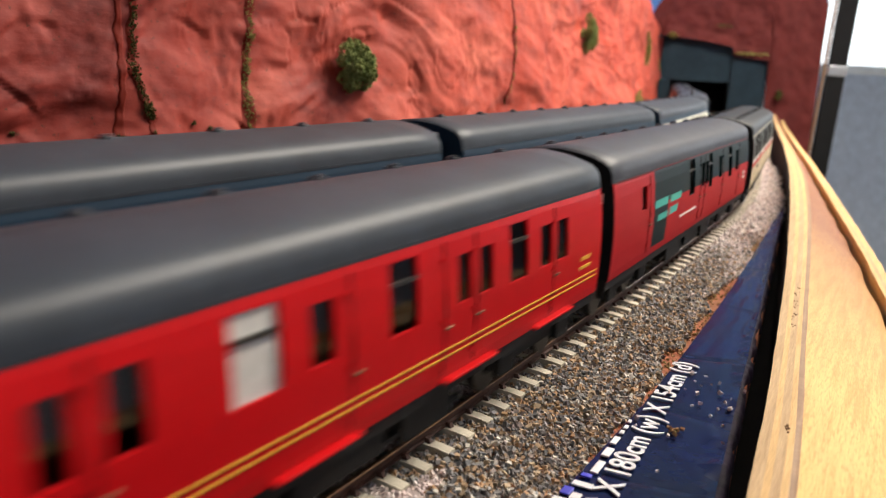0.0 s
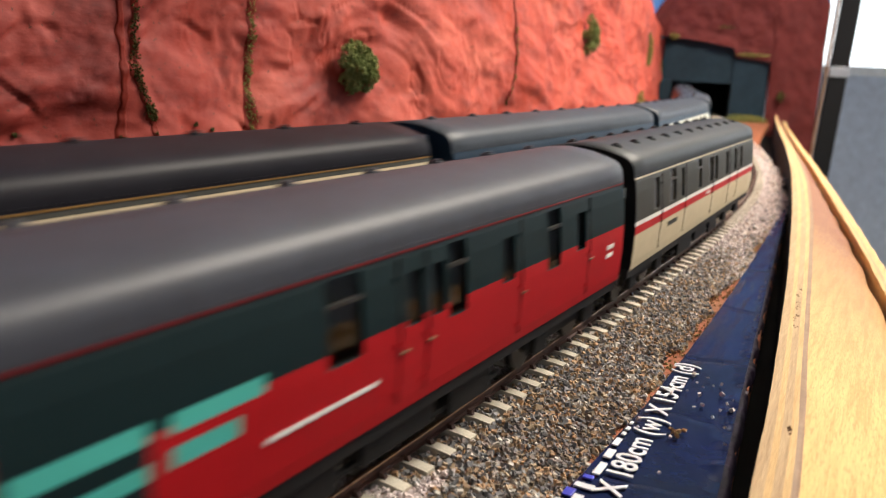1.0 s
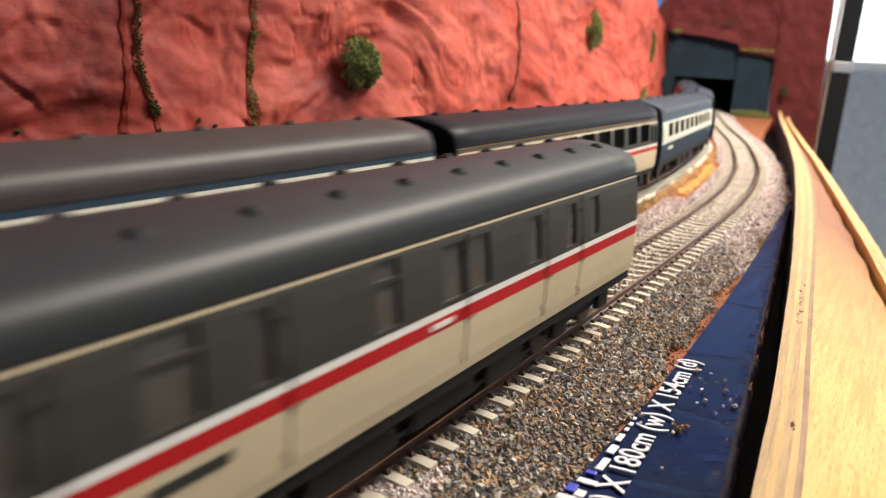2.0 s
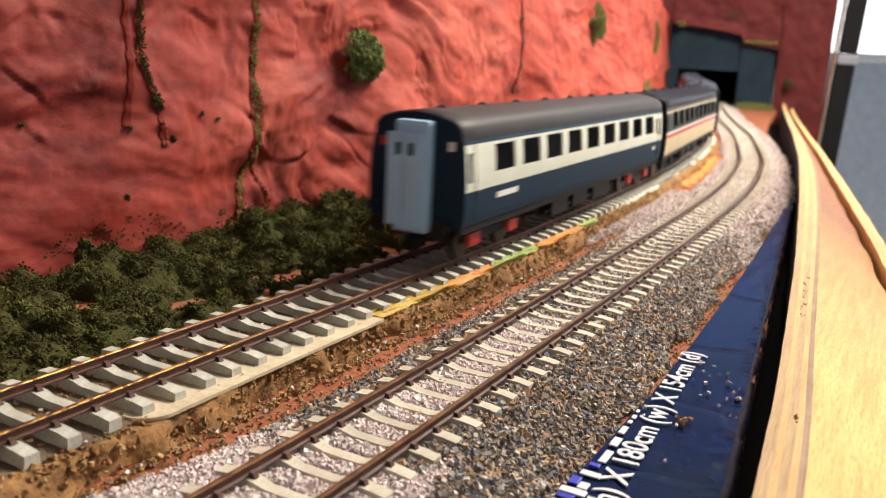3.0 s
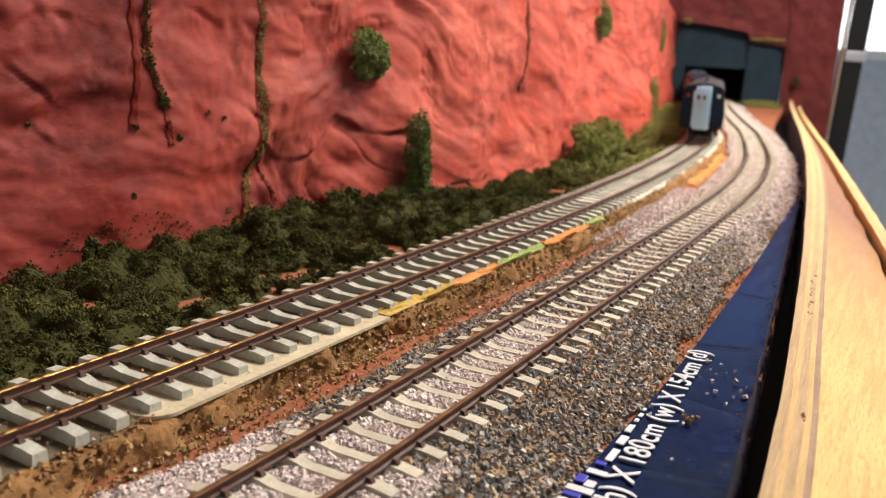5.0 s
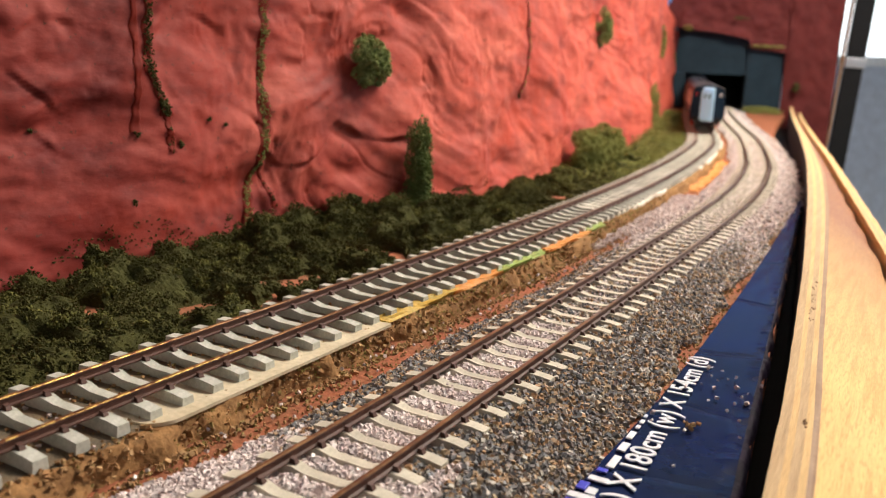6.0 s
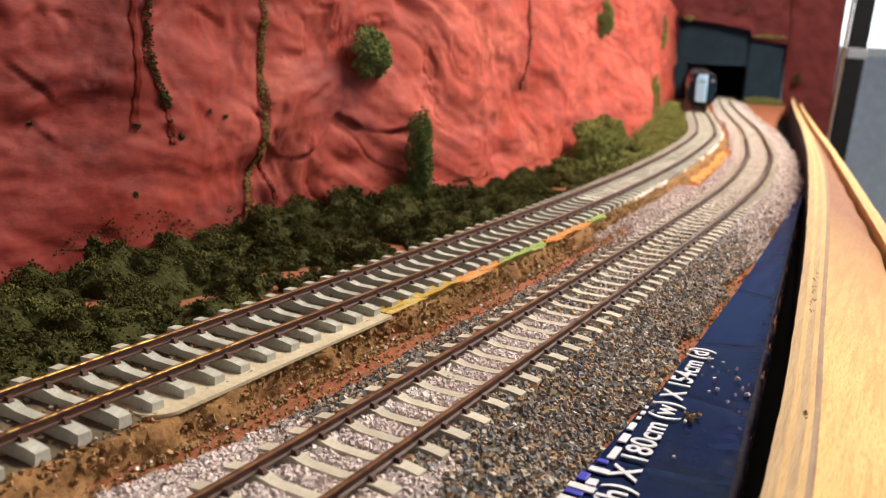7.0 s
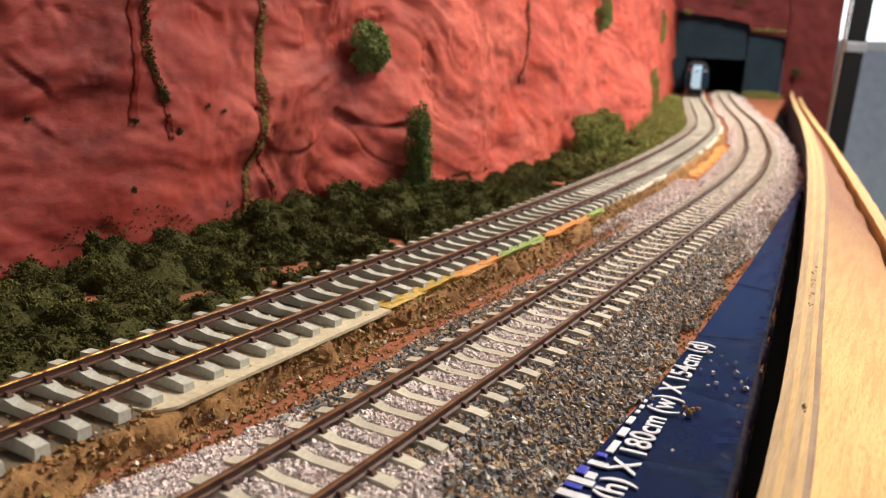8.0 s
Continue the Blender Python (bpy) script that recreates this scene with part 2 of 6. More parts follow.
def part(name, bm, material, parent, label=""):
    me = bpy.data.meshes.new(name)
    bm.to_mesh(me)
    bm.free()
    me.materials.append(M[material] if isinstance(material, str) else material)
    return put(name, me, parent, label)


def box_bm(x0, x1, y0, y1, z0, z1, bevel=0.0):
    bm = bmesh.new()
    bmesh.ops.create_cube(bm, size=1.0, matrix=Matrix.Translation(((x0 + x1) / 2, (y0 + y1) / 2, (z0 + z1) / 2)) @ Matrix.Diagonal((x1 - x0, y1 - y0, z1 - z0, 1)))
    if bevel:
        bmesh.ops.bevel(bm, geom=bm.edges[:], offset=bevel, segments=2, affect="EDGES", profile=0.6)
    return bm


def cyl_bm(radius, depth, axis="x", centre=(0, 0, 0), seg=20, r2=None):
    bm = bmesh.new()
    turn = {"x": pose(0, 0, 0, 0, 90, 0), "y": pose(0, 0, 0, 90, 0, 0), "z": Matrix.Identity(4)}[axis]
    bmesh.ops.create_cone(bm, cap_ends=True, segments=seg, radius1=radius, radius2=radius if r2 is None else r2, depth=depth, matrix=Matrix.Translation(centre) @ turn)
    return bm


def join_bm(*bms):
    out = bmesh.new()
    for b in bms:
        me = bpy.data.meshes.new("tmp")
        b.to_mesh(me)
        b.free()
        out.from_mesh(me)
        bpy.data.meshes.remove(me)
    return out


rng = np.random.default_rng(7)


class Lattice:
    """Smooth value noise on a plane, vectorised."""

    def __init__(self, seed):
        self.t = np.random.default_rng(seed).random((128, 128)) * 2 - 1

    def __call__(self, x, y):
        xi, yi = np.floor(x).astype(int), np.floor(y).astype(int)
        fx, fy = x - xi, y - yi
        fx, fy = fx * fx * fx * (fx * (fx * 6 - 15) + 10), fy * fy * fy * (fy * (fy * 6 - 15) + 10)
        g = lambda a, b: self.t[a % 128, b % 128]
        return (g(xi, yi) * (1 - fx) + g(xi + 1, yi) * fx) * (1 - fy) + (g(xi, yi + 1) * (1 - fx) + g(xi + 1, yi + 1) * fx) * fy


LAT = [Lattice(i) for i in range(12)]


def fbm(x, y, k=0, octaves=4, gain=0.5):
    s, a, f = 0.0, 1.0, 1.0
    for o in range(octaves):
        s = s + a * LAT[(k + o) % 12](x * f + 17.3 * o, y * f + 5.1 * k)
        a, f = a * gain, f * 2.03
    return s


def pieces(name, centres, sizes, mats, parent=None, squash=(1.0, 1.0, 0.75), template="stone", normals=None, **tags):
    """Many small loose pieces joined into one mesh; a jittered block or spiky clump each."""
    n = len(centres)
    if template == "stone":
        base = np.array([(x, y, z) for x in (-1, 1) for y in (-1, 1) for z in (-1, 1)], float) * 0.5
        faces = np.array([(0, 1, 3, 2), (4, 6, 7, 5), (0, 4, 5, 1), (2, 3, 7, 6), (0, 2, 6, 4), (1, 5, 7, 3)])
    else:
        base = np.array([(1, 0, 0), (-1, 0, 0), (0, 1, 0), (0, -1, 0), (0, 0, 1), (0, 0, -1)], float) * 0.6
        faces = np.array([(0, 2, 4), (2, 1, 4), (1, 3, 4), (3, 0, 4), (2, 0, 5), (1, 2, 5), (3, 1, 5), (0, 3, 5)])
    k = len(base)
    v = base[None] + rng.uniform(-0.15, 0.15, (n, k, 3))
    v *= np.asarray(squash) * rng.uniform(0.65, 1.3, (n, 1, 3))
    a = rng.normal(size=(n, 4))
    a /= np.linalg.norm(a, axis=1, keepdims=True)
    w, x, y, z = a.T
    R = np.stack([1 - 2 * (y * y + z * z), 2 * (x * y - z * w), 2 * (x * z + y * w), 2 * (x * y + z * w), 1 - 2 * (x * x + z * z), 2 * (y * z - x * w),
                  2 * (x * z - y * w), 2 * (y * z + x * w), 1 - 2 * (x * x + y * y)], 1).reshape(n, 3, 3)
    v = np.einsum("nij,nkj->nki", R, v) * np.asarray(sizes)[:, None, None] + np.asarray(centres)[:, None, :]
    f = faces[None] + (np.arange(n) * k)[:, None, None]
    fs = faces.shape[1]
    me = bpy.data.meshes.new(name)
    nv, nf = n * k, n * len(faces)
    me.vertices.add(nv)
    me.vertices.foreach_set("co", v.reshape(-1))
    me.loops.add(nf * fs)
    me.loops.foreach_set("vertex_index", f.reshape(-1).astype(np.int32))
    me.polygons.add(nf)
    me.polygons.foreach_set("loop_start", (np.arange(nf) * fs).astype(np.int32))
    me.update(calc_edges=True)
    me.shade_flat()
    me.materials.append(M[mats])
    return put(name, me, parent, **tags)


# ---------------------------------------------------------------- plan: the two curved tracks
def centre_line(table):
    """Smoothed centre line: arrays of y, x and the length run from y = 0."""
    y = np.arange(-2.6, 4.4, 0.005)
    ty, tx = [a for a, b in table], [b for a, b in table]
    x = np.interp(y, ty, tx)
    k = np.exp(-0.5 * (np.arange(-24, 25) * 0.005 / 0.035) ** 2)
    k /= k.sum()
    pad = np.concatenate([x[0] + np.arange(-24, 0) * (x[1] - x[0]), x, x[-1] + np.arange(1, 25) * (x[-1] - x[-2])])
    x = np.convolve(pad, k, "valid")
    s = np.concatenate([[0], np.cumsum(np.hypot(np.diff(x), np.diff(y)))])
    return y, x, s - np.interp(0, y, s)


NEAR = centre_line([(-2.6, -.16), (-.3, -.0160), (-.1, -.0034), (-.03, -.0003), (0, .0003), (.1, .001), (.2, .0016), (.3, .0012), (.4, -.0012), (.47, -.0055), (.6, -.0205), (.735, -.0465),
                    (.858, -.0718), (1.05, -.122), (1.215, -.163), (1.42, -.211), (1.7, -.265), (2.1, -.34), (4.4, -.77)])
FAR = centre_line([(-2.6, -.078), (-.3, -.060), (-.03, -.0577), (.05, -.0567), (.1, -.0555), (.16, -.0545), (.22, -.0543), (.28, -.055), (.385, -.0582), (.5, -.0655),
                   (.57, -.0723), (.65, -.081), (.74, -.0935), (.837, -.115), (.993, -.155), (1.085, -.179), (1.2, -.209), (1.42, -.262), (1.7, -.325), (2.1, -.41), (4.4, -.90)])
FAR_Z = 0.0027          # the far track lies on cork, a little higher
RAIL_TOP = 0.0024


def on_line(line, s):
    """Place and heading (radians to the left of +Y) at run s."""
    y = np.interp(s, line[2], line[0])
    x = np.interp(y, line[0], line[1])
    dx = np.interp(y + 0.004, line[0], line[1]) - np.interp(y - 0.004, line[0], line[1])
    return x, y, math.atan2(-dx, 0.008)


def x_at(line, y):
    return np.interp(y, line[0], line[1])


# ---------------------------------------------------------------- room
def make_room():
    x0, x1, y0, y1, z0, z1 = -1.4, 1.7, -2.9, 3.0, -0.85, 1.55
    t = 0.1

    def wall(name, bms):
        return tagged(part(name, join_bm(*bms), "room", None), "pale blue-grey painted room wall", "wall", kind="structure")
    # far wall with a window opening; side wall with a wide window opening
    wx0, wx1, wz0, wz1 = -0.30, 1.15, 0.10, 0.45
    wall("wall_north", [box_bm(x0, wx0, y1, y1 + t, z0, z1), box_bm(wx1, x1, y1, y1 + t, z0, z1), box_bm(wx0, wx1, y1, y1 + t, z0, wz0), box_bm(wx0, wx1, y1, y1 + t, wz1, z1)])
    sy0, sy1, sz0, sz1 = 0.6, 2.2, 0.25, 1.25
    wall("wall_east", [box_bm(x1, x1 + t, y0, sy0, z0, z1), box_bm(x1, x1 + t, sy1, y1 + t, z0, z1), box_bm(x1, x1 + t, sy0, sy1, z0, sz0), box_bm(x1, x1 + t, sy0, sy1, sz1, z1)])
    wall("wall_west", [box_bm(x0 - t, x0, y0, y1 + t, z0, z1)])
    wall("wall_south", [box_bm(x0 - t, 0.20, y0 - t, y0, z0, z1), box_bm(1.30, x1 + t, y0 - t, y0, z0, z1), box_bm(0.20, 1.30, y0 - t, y0, z0, 0.05), box_bm(0.20, 1.30, y0 - t, y0, 1.05, z1)])
    # unseen window, added to brighten coach ends that face the camera
    w3 = tagged(new("window_3"), "added unseen window with white frame behind the layout", "window", kind="structure")
    part("window_frame", join_bm(box_bm(0.20, 0.23, y0 - 0.07, y0 - 0.03, 0.05, 1.05), box_bm(1.27, 1.30, y0 - 0.07, y0 - 0.03, 0.05, 1.05), box_bm(0.23, 1.27, y0 - 0.07, y0 - 0.03, 0.05, 0.08), box_bm(0.23, 1.27, y0 - 0.07, y0 - 0.03, 1.02, 1.05)), "ceiling", w3)
    part("pane", box_bm(0.23, 1.27, y0 - 0.055, y0 - 0.05, 0.08, 1.02), "pane_soft", w3)
    tagged(part("ceiling", box_bm(x0 - t, x1 + t, y0 - t, y1 + t, z1, z1 + t), "ceiling", None), "white painted ceiling", "ceiling", kind="structure")
    tagged(part("floor", box_bm(x0 - t, x1 + t, y0 - t, y1 + t, z0 - t, z0), "carpet", None), "grey carpeted room floor", "floor", kind="structure")
    w = tagged(new("window_1"), "bright window with white frame", "window", kind="structure")
    fr = 0.03
    part("window_frame", join_bm(box_bm(wx0, wx0 + fr, y1 + 0.03, y1 + 0.07, wz0, wz1), box_bm(wx1 - fr, wx1, y1 + 0.03, y1 + 0.07, wz0, wz1),
                                 box_bm(wx0 + fr, wx1 - fr, y1 + 0.03, y1 + 0.07, wz0, wz0 + fr), box_bm(wx0 + fr, wx1 - fr, y1 + 0.03, y1 + 0.07, wz1 - fr, wz1)), "ceiling", w)
    part("pane", box_bm(wx0 + fr, wx1 - fr, y1 + 0.045, y1 + 0.05, wz0 + fr, wz1 - fr), "pane_day", w)
    # unseen window, added to bring light in from the right
    w2 = tagged(new("window_2"), "added unseen wide window with white frame", "window", kind="structure")
    part("window_frame", join_bm(box_bm(x1 + 0.03, x1 + 0.07, sy0, sy0 + fr, sz0, sz1), box_bm(x1 + 0.03, x1 + 0.07, sy1 - fr, sy1, sz0, sz1),
                                 box_bm(x1 + 0.03, x1 + 0.07, sy0 + fr, sy1 - fr, sz0, sz0 + fr), box_bm(x1 + 0.03, x1 + 0.07, sy0 + fr, sy1 - fr, sz1 - fr, sz1)), "ceiling", w2)
    part("pane", box_bm(x1 + 0.045, x1 + 0.05, sy0 + fr, sy1 - fr, sz0 + fr, sz1 - fr), "pane_soft", w2)
    # unseen panel, added where the overhead lamp is placed
    lamp = tagged(new("ceiling_light"), "unseen square white light panel hung from the ceiling", "light")
    lx, ly, lz = 0.32, 0.88, 1.0
    part("frame", join_bm(box_bm(lx - .28, lx - .26, ly - .28, ly + .28, lz, lz + .04), box_bm(lx + .26, lx + .28, ly - .28, ly + .28, lz, lz + .04),
                          box_bm(lx - .26, lx + .26, ly - .28, ly - .26, lz, lz + .04), box_bm(lx - .26, lx + .26, ly + .26, ly + .28, lz, lz + .04)), "ceiling", lamp)
    part("diffuser", box_bm(lx - .26, lx + .26, ly - .26, ly + .26, lz + .010, lz + .015), "pane_soft", lamp)
    part("rod", join_bm(cyl_bm(0.006, z1 - lz - .025, "z", (lx, ly, (z1 + lz + .025) / 2)), box_bm(lx - .26, lx + .26, ly - .02, ly + .02, lz + .0155, lz + .027)), "steel", lamp)


make_room()

# ---------------------------------------------------------------- baseboard
EDGE = [(-.45, .085), (-.1, .080), (.04, .0665), (.08, .0624), (.1675, .0547), (.278, .0446), (.473, .0279), (.70, -.006), (.84, -.034), (1.05, -.075), (1.32, -.108), (1.62, -.138), (1.66, -.142)]
PLY_L = [(-.45, .079), (-.1, .0770), (.016, .0729), (.038, .0711), (.079, .0680), (.133, .0634), (.213, .0561), (.383, .0384), (.572, .0165), (.836, -.0197), (1.05, -.052), (1.32, -.091), (1.60, -.128)]
PLY_R = [(-.45, .086), (-.1, .0835), (.021, .0801), (.066, .0762), (.126, .0710), (.219, .0636), (.349, .0522), (.506, .0353), (.738, .0027), (.95, -.030), (1.327, -.086), (1.60, -.1245)]
GROUND_Z = -0.0060


def tab(table, y):
    """Smoothed reading of a plan table."""
    ty, tx = np.array([a for a, b in table]), np.array([b for a, b in table])
    return sum(np.interp(np.asarray(y, float) + d, ty, tx) for d in (-.04, -.02, 0, .02, .04)) / 5


def make_baseboard():
    ys = np.concatenate([np.arange(-2.5, -0.45, 0.05), np.arange(-0.45, 1.66, 0.01)])
    us = np.linspace(0, 1, 60)
    v, f = [], []
    right = tab(EDGE, ys)
    for j, y in enumerate(ys):
        for u in us:
            x = -0.40 + (right[j] + 0.40) * u
            v.append((x, y, GROUND_Z + 0.0004 * fbm(x * 60, y * 60, 1) - 0.0003))
    nu = len(us)
    for j in range(len(ys) - 1):
        for i in range(nu - 1):
            a = j * nu + i
            f.append((a, a + 1, a + nu + 1, a + nu))
    n0 = len(v)
    # the sawn edge that drops into the gap
    for j, y in enumerate(ys):
        v.append((right[j], y, GROUND_Z - 0.012))
    for j in range(len(ys) - 1):
        a = j * nu + nu - 1
        f.append((a, n0 + j, n0 + j + 1, a + nu))
    put("ground", mesh("ground", v, f, ["board"], smooth=True), label="red-brown painted plywood baseboard of a model railway", category="baseboard", kind="structure")
    part("baseboard_frame", box_bm(-0.40, -0.15, -2.5, 1.66, -0.09, -0.0075), "ply_dark", None)
    tagged(bpy.data.objects["baseboard_frame"], "plain timber frame under the baseboard", "frame", kind="structure")


make_baseboard()


def strip(name, y0, y1, left, right, z_top, z_bot, mats, parent=None, step=0.006, rough=0.0, layers=None, inner=0, **tags):
    """A long board between two plan lines, with thickness; layers: material index across the top."""
    ys = np.arange(y0, y1 + 1e-6, step)
    nl = len(layers) if layers else 4
    cols = nl + 1
    v, f, idx = [], [], []
    for y in ys:
        a, b = float(left(y)), float(right(y))
        zt = z_top(y) if callable(z_top) else (z_top, z_top)
        for i in range(cols):
            u = i / nl
            wob = rough * float(fbm(np.array(y * 90.0), np.array(i * 3.7), 3)) if rough else 0.0
            v.append((a + (b - a) * u + (wob if i in (0, cols - 1) else wob * 0.4), y, zt[0] + (zt[1] - zt[0]) * u + wob * 0.5))
        v.append((b, y, z_bot))
        v.append((a, y, z_bot))
    n = cols + 2
    for j in range(len(ys) - 1):
        for i in range(n):
            p, q = j * n + i, j * n + (i + 1) % n
            f.append((p, q, q + n, p + n))
            idx.append(layers[i] if layers and i < nl else (inner if i == n - 1 else 0))
    f.append(tuple(range(n))[::-1])
    idx.append(0)
    f.append(tuple((len(ys) - 1) * n + i for i in range(n)))
    idx.append(0)
    return put(name, mesh(name, v, f, mats, idx), parent, **tags)


# ---------------------------------------------------------------- plywood edge of the layout
def grain_wood():
    m = mat("sawn_board_face", (0.74, 0.46, 0.155), 0.65, spec=0.3, other=(0.62, 0.35, 0.105), contrast=(0.42, 0.60), scale=18, bump=0.3, bump_scale=60)
    nt = m.node_tree
    tc = next(n for n in nt.nodes if n.type == "TEX_COORD")
    mp = nt.nodes.new("ShaderNodeMapping")
    mp.inputs["Scale"].default_value = (34.0, 1.4, 12.0)
    nt.links.new(tc.outputs["Object"], mp.inputs["Vector"])
    for n in nt.nodes:
        if n.type == "TEX_NOISE":
            nt.links.new(mp.outputs[0], n.inputs["Vector"])
    # the board's colour turns red-brown further along
    sep, mr, mx = nt.nodes.new("ShaderNodeSeparateXYZ"), nt.nodes.new("ShaderNodeMapRange"), nt.nodes.new("ShaderNodeMix")
    mx.data_type = "RGBA"
    mr.inputs[1].default_value, mr.inputs[2].default_value = 0.09, 0.34
    b = nt.nodes["Principled BSDF"]
    prev = b.inputs["Base Color"].links[0].from_socket
    nt.links.new(tc.outputs["Object"], sep.inputs[0])
    nt.links.new(sep.outputs[1], mr.inputs[0])
    nt.links.new(mr.outputs[0], mx.inputs[0])
    nt.links.new(prev, mx.inputs[6])
    mx.inputs[7].default_value = (0.24, 0.090, 0.045, 1)
    nt.links.new(mx.outputs[2], b.inputs["Base Color"])
    return m


M["boardface"] = grain_wood()


def along_grain(m, stretch):
    """Draws a material's patterns out along the board."""
    nt = m.node_tree
    tc = next(n for n in nt.nodes if n.type == "TEX_COORD")
    mp = nt.nodes.new("ShaderNodeMapping")
    mp.inputs["Scale"].default_value = stretch
    nt.links.new(tc.outputs["Object"], mp.inputs["Vector"])
    for n in nt.nodes:
        if n.type == "TEX_NOISE":
            nt.links.new(mp.outputs[0], n.inputs["Vector"])


def wood_flecks(m, colour):
    """Short fine pores that run with the grain."""
    nt = m.node_tree
    nd, ln = nt.nodes, nt.links
    tc = next(n for n in nd if n.type == "TEX_COORD")
    mp, n, mr, mx = nd.new("ShaderNodeMapping"), nd.new("ShaderNodeTexNoise"), nd.new("ShaderNodeMapRange"), nd.new("ShaderNodeMix")
    mp.inputs["Rotation"].default_value = (0, 0, radians(-6))
    mp.inputs["Scale"].default_value = (2200, 260, 800)
    n.inputs["Scale"].default_value, n.inputs["Detail"].default_value = 1.0, 3.0
    mr.inputs[1].default_value, mr.inputs[2].default_value, mr.inputs[4].default_value = 0.50, 0.66, 0.60
    mx.data_type = "RGBA"
    b = nd["Principled BSDF"]
    ln.new(tc.outputs["Object"], mp.inputs["Vector"])
    ln.new(mp.outputs[0], n.inputs["Vector"])
    ln.new(n.outputs[0], mr.inputs[0])
    ln.new(mr.outputs[0], mx.inputs[0])
    ln.new(b.inputs["Base Color"].links[0].from_socket, mx.inputs[6])
    mx.inputs[7].default_value = (*colour, 1)
    ln.new(mx.outputs[2], b.inputs["Base Color"])


along_grain(M["ply"], (6.0, 0.30, 6.0))
along_grain(M["ply_dark"], (6.0, 0.30, 6.0))
wood_flecks(M["boardface"], (0.50, 0.26, 0.075))


def make_fascia():
    lay = [1, 1, 1, 1, 1, 0, 0, 0, 1, 1, 1, 1, 0, 0, 0, 2, 2, 2]
    # inner face (index 3) is black: the gap's shade put into its colour
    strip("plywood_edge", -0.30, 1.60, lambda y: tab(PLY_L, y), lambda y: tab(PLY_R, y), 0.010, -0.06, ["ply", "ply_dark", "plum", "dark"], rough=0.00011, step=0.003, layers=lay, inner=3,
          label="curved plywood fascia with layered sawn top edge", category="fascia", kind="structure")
    right = lambda y: tab([(-.45, .150), (-.1, .125), (.07, .110), (.2, .0905), (.307, .0770), (.493, .0500), (.75, .0120), (.95, -.020), (1.33, -.078), (1.6, -.116)], y)
    strip("board_face", -0.30, 1.60, lambda y: tab(PLY_R, y) + 0.00002, lambda y: right(y) + 0.0006 * math.sin(y * 90), lambda y: (0.0094, -0.004), -0.06, ["boardface"], step=0.005,
          label="pale sawn timber board outside the fascia", category="board", kind="structure")
    # added black strip, so that the gap reads as deep shade
    strip("gap_batten", -0.30, 1.58, lambda y: tab(EDGE, y) - 0.01, lambda y: tab(PLY_L, y) - 0.0005, -0.030, -0.06, ["dark"], step=0.02, label="black strip standing in for shade in the edge gap", category="batten", kind="structure")
    strip("outer_lip", -0.30, 1.60, lambda y: right(y) + 0.0022, lambda y: right(y) + 0.0075, 0.0000, -0.06, ["ply", "ply_dark"], step=0.006, rough=0.0002, layers=[0, 1, 0, 0],
          label="pale plywood outer lip of the layout", category="lip", kind="structure")


def make_saw_marks():
    """Short dark nicks and one gouge in the sawn edge."""
    y = np.concatenate([rng.uniform(0.128, 0.176, 26), rng.normal(size=9) * 0.0010 + 0.0548])
    u = np.concatenate([rng.choice([.46, .52, .60], 26) + rng.normal(size=26) * .03, rng.normal(size=9) * .03 + .62])
    a, b = tab(PLY_L, y), tab(PLY_R, y)
    pieces("saw_mark", np.stack([a + (b - a) * u, y, np.full(len(y), 0.0099)], 1), rng.uniform(.0003, .0006, len(y)), "gouge", squash=(1.0, 1.0, 0.8), label="dark saw nicks in the plywood edge", category="saw mark", kind="stuff")


M["gouge"] = mat("dark_gouge", (0.16, 0.085, 0.040), 0.9, other=(0.24, 0.135, 0.065), scale=300)
M["plum"] = mat("brown_ply", (0.34, 0.205, 0.115), 0.7, other=(0.25, 0.145, 0.080), scale=90)
make_fascia()
make_saw_marks()


# ---------------------------------------------------------------- cliff
CLIFF = [(-.45, -.195), (-.2, -.176), (0, -.1620), (.1, -.1542), (.2, -.149), (.27, -.137), (.33, -.130), (.44, -.133), (.63, -.150), (.73, -.158), (.85, -.182), (1.06, -.222), (1.3, -.270), (1.5, -.319), (1.62, -.345)]


def cliff_x(y, z):
    """Plan place of the cliff's face at height z, before its fine relief."""
    return tab(CLIFF, y) - 0.12 * np.maximum(z, 0) - 0.35 * np.maximum(z - 0.16, 0)


# hand-worked features of the plaster, as (along, height): creases with a lip above them, rounded bosses and hollows
CREASES = [([(.056, .0655), (.061, .0634), (.066, .059), (.072, .0545)], 0.0010, 0.0040), ([(.061, .0723), (.067, .077), (.073, .0807), (.080, .0808), (.088, .079)], 0.0012, 0.0048),
           ([(.154, .0505), (.159, .0475), (.1636, .0435)], 0.0015, 0.0032), ([(.217, .0400), (.224, .0358), (.233, .0332), (.247, .0328), (.262, .0340)], 0.0024, 0.0064),
           ([(.170, .0290), (.175, .0255), (.181, .0243), (.188, .0255), (.1954, .0285), (.2045, .036), (.2125, .044)], 0.0015, 0.0064),
           ([(.137, .0858), (.145, .083), (.152, .079)], 0.0009, 0.0040), ([(.070, .0415), (.0735, .038), (.077, .0358), (.083, .037), (.088, .0395)], 0.0011, 0.0040)]
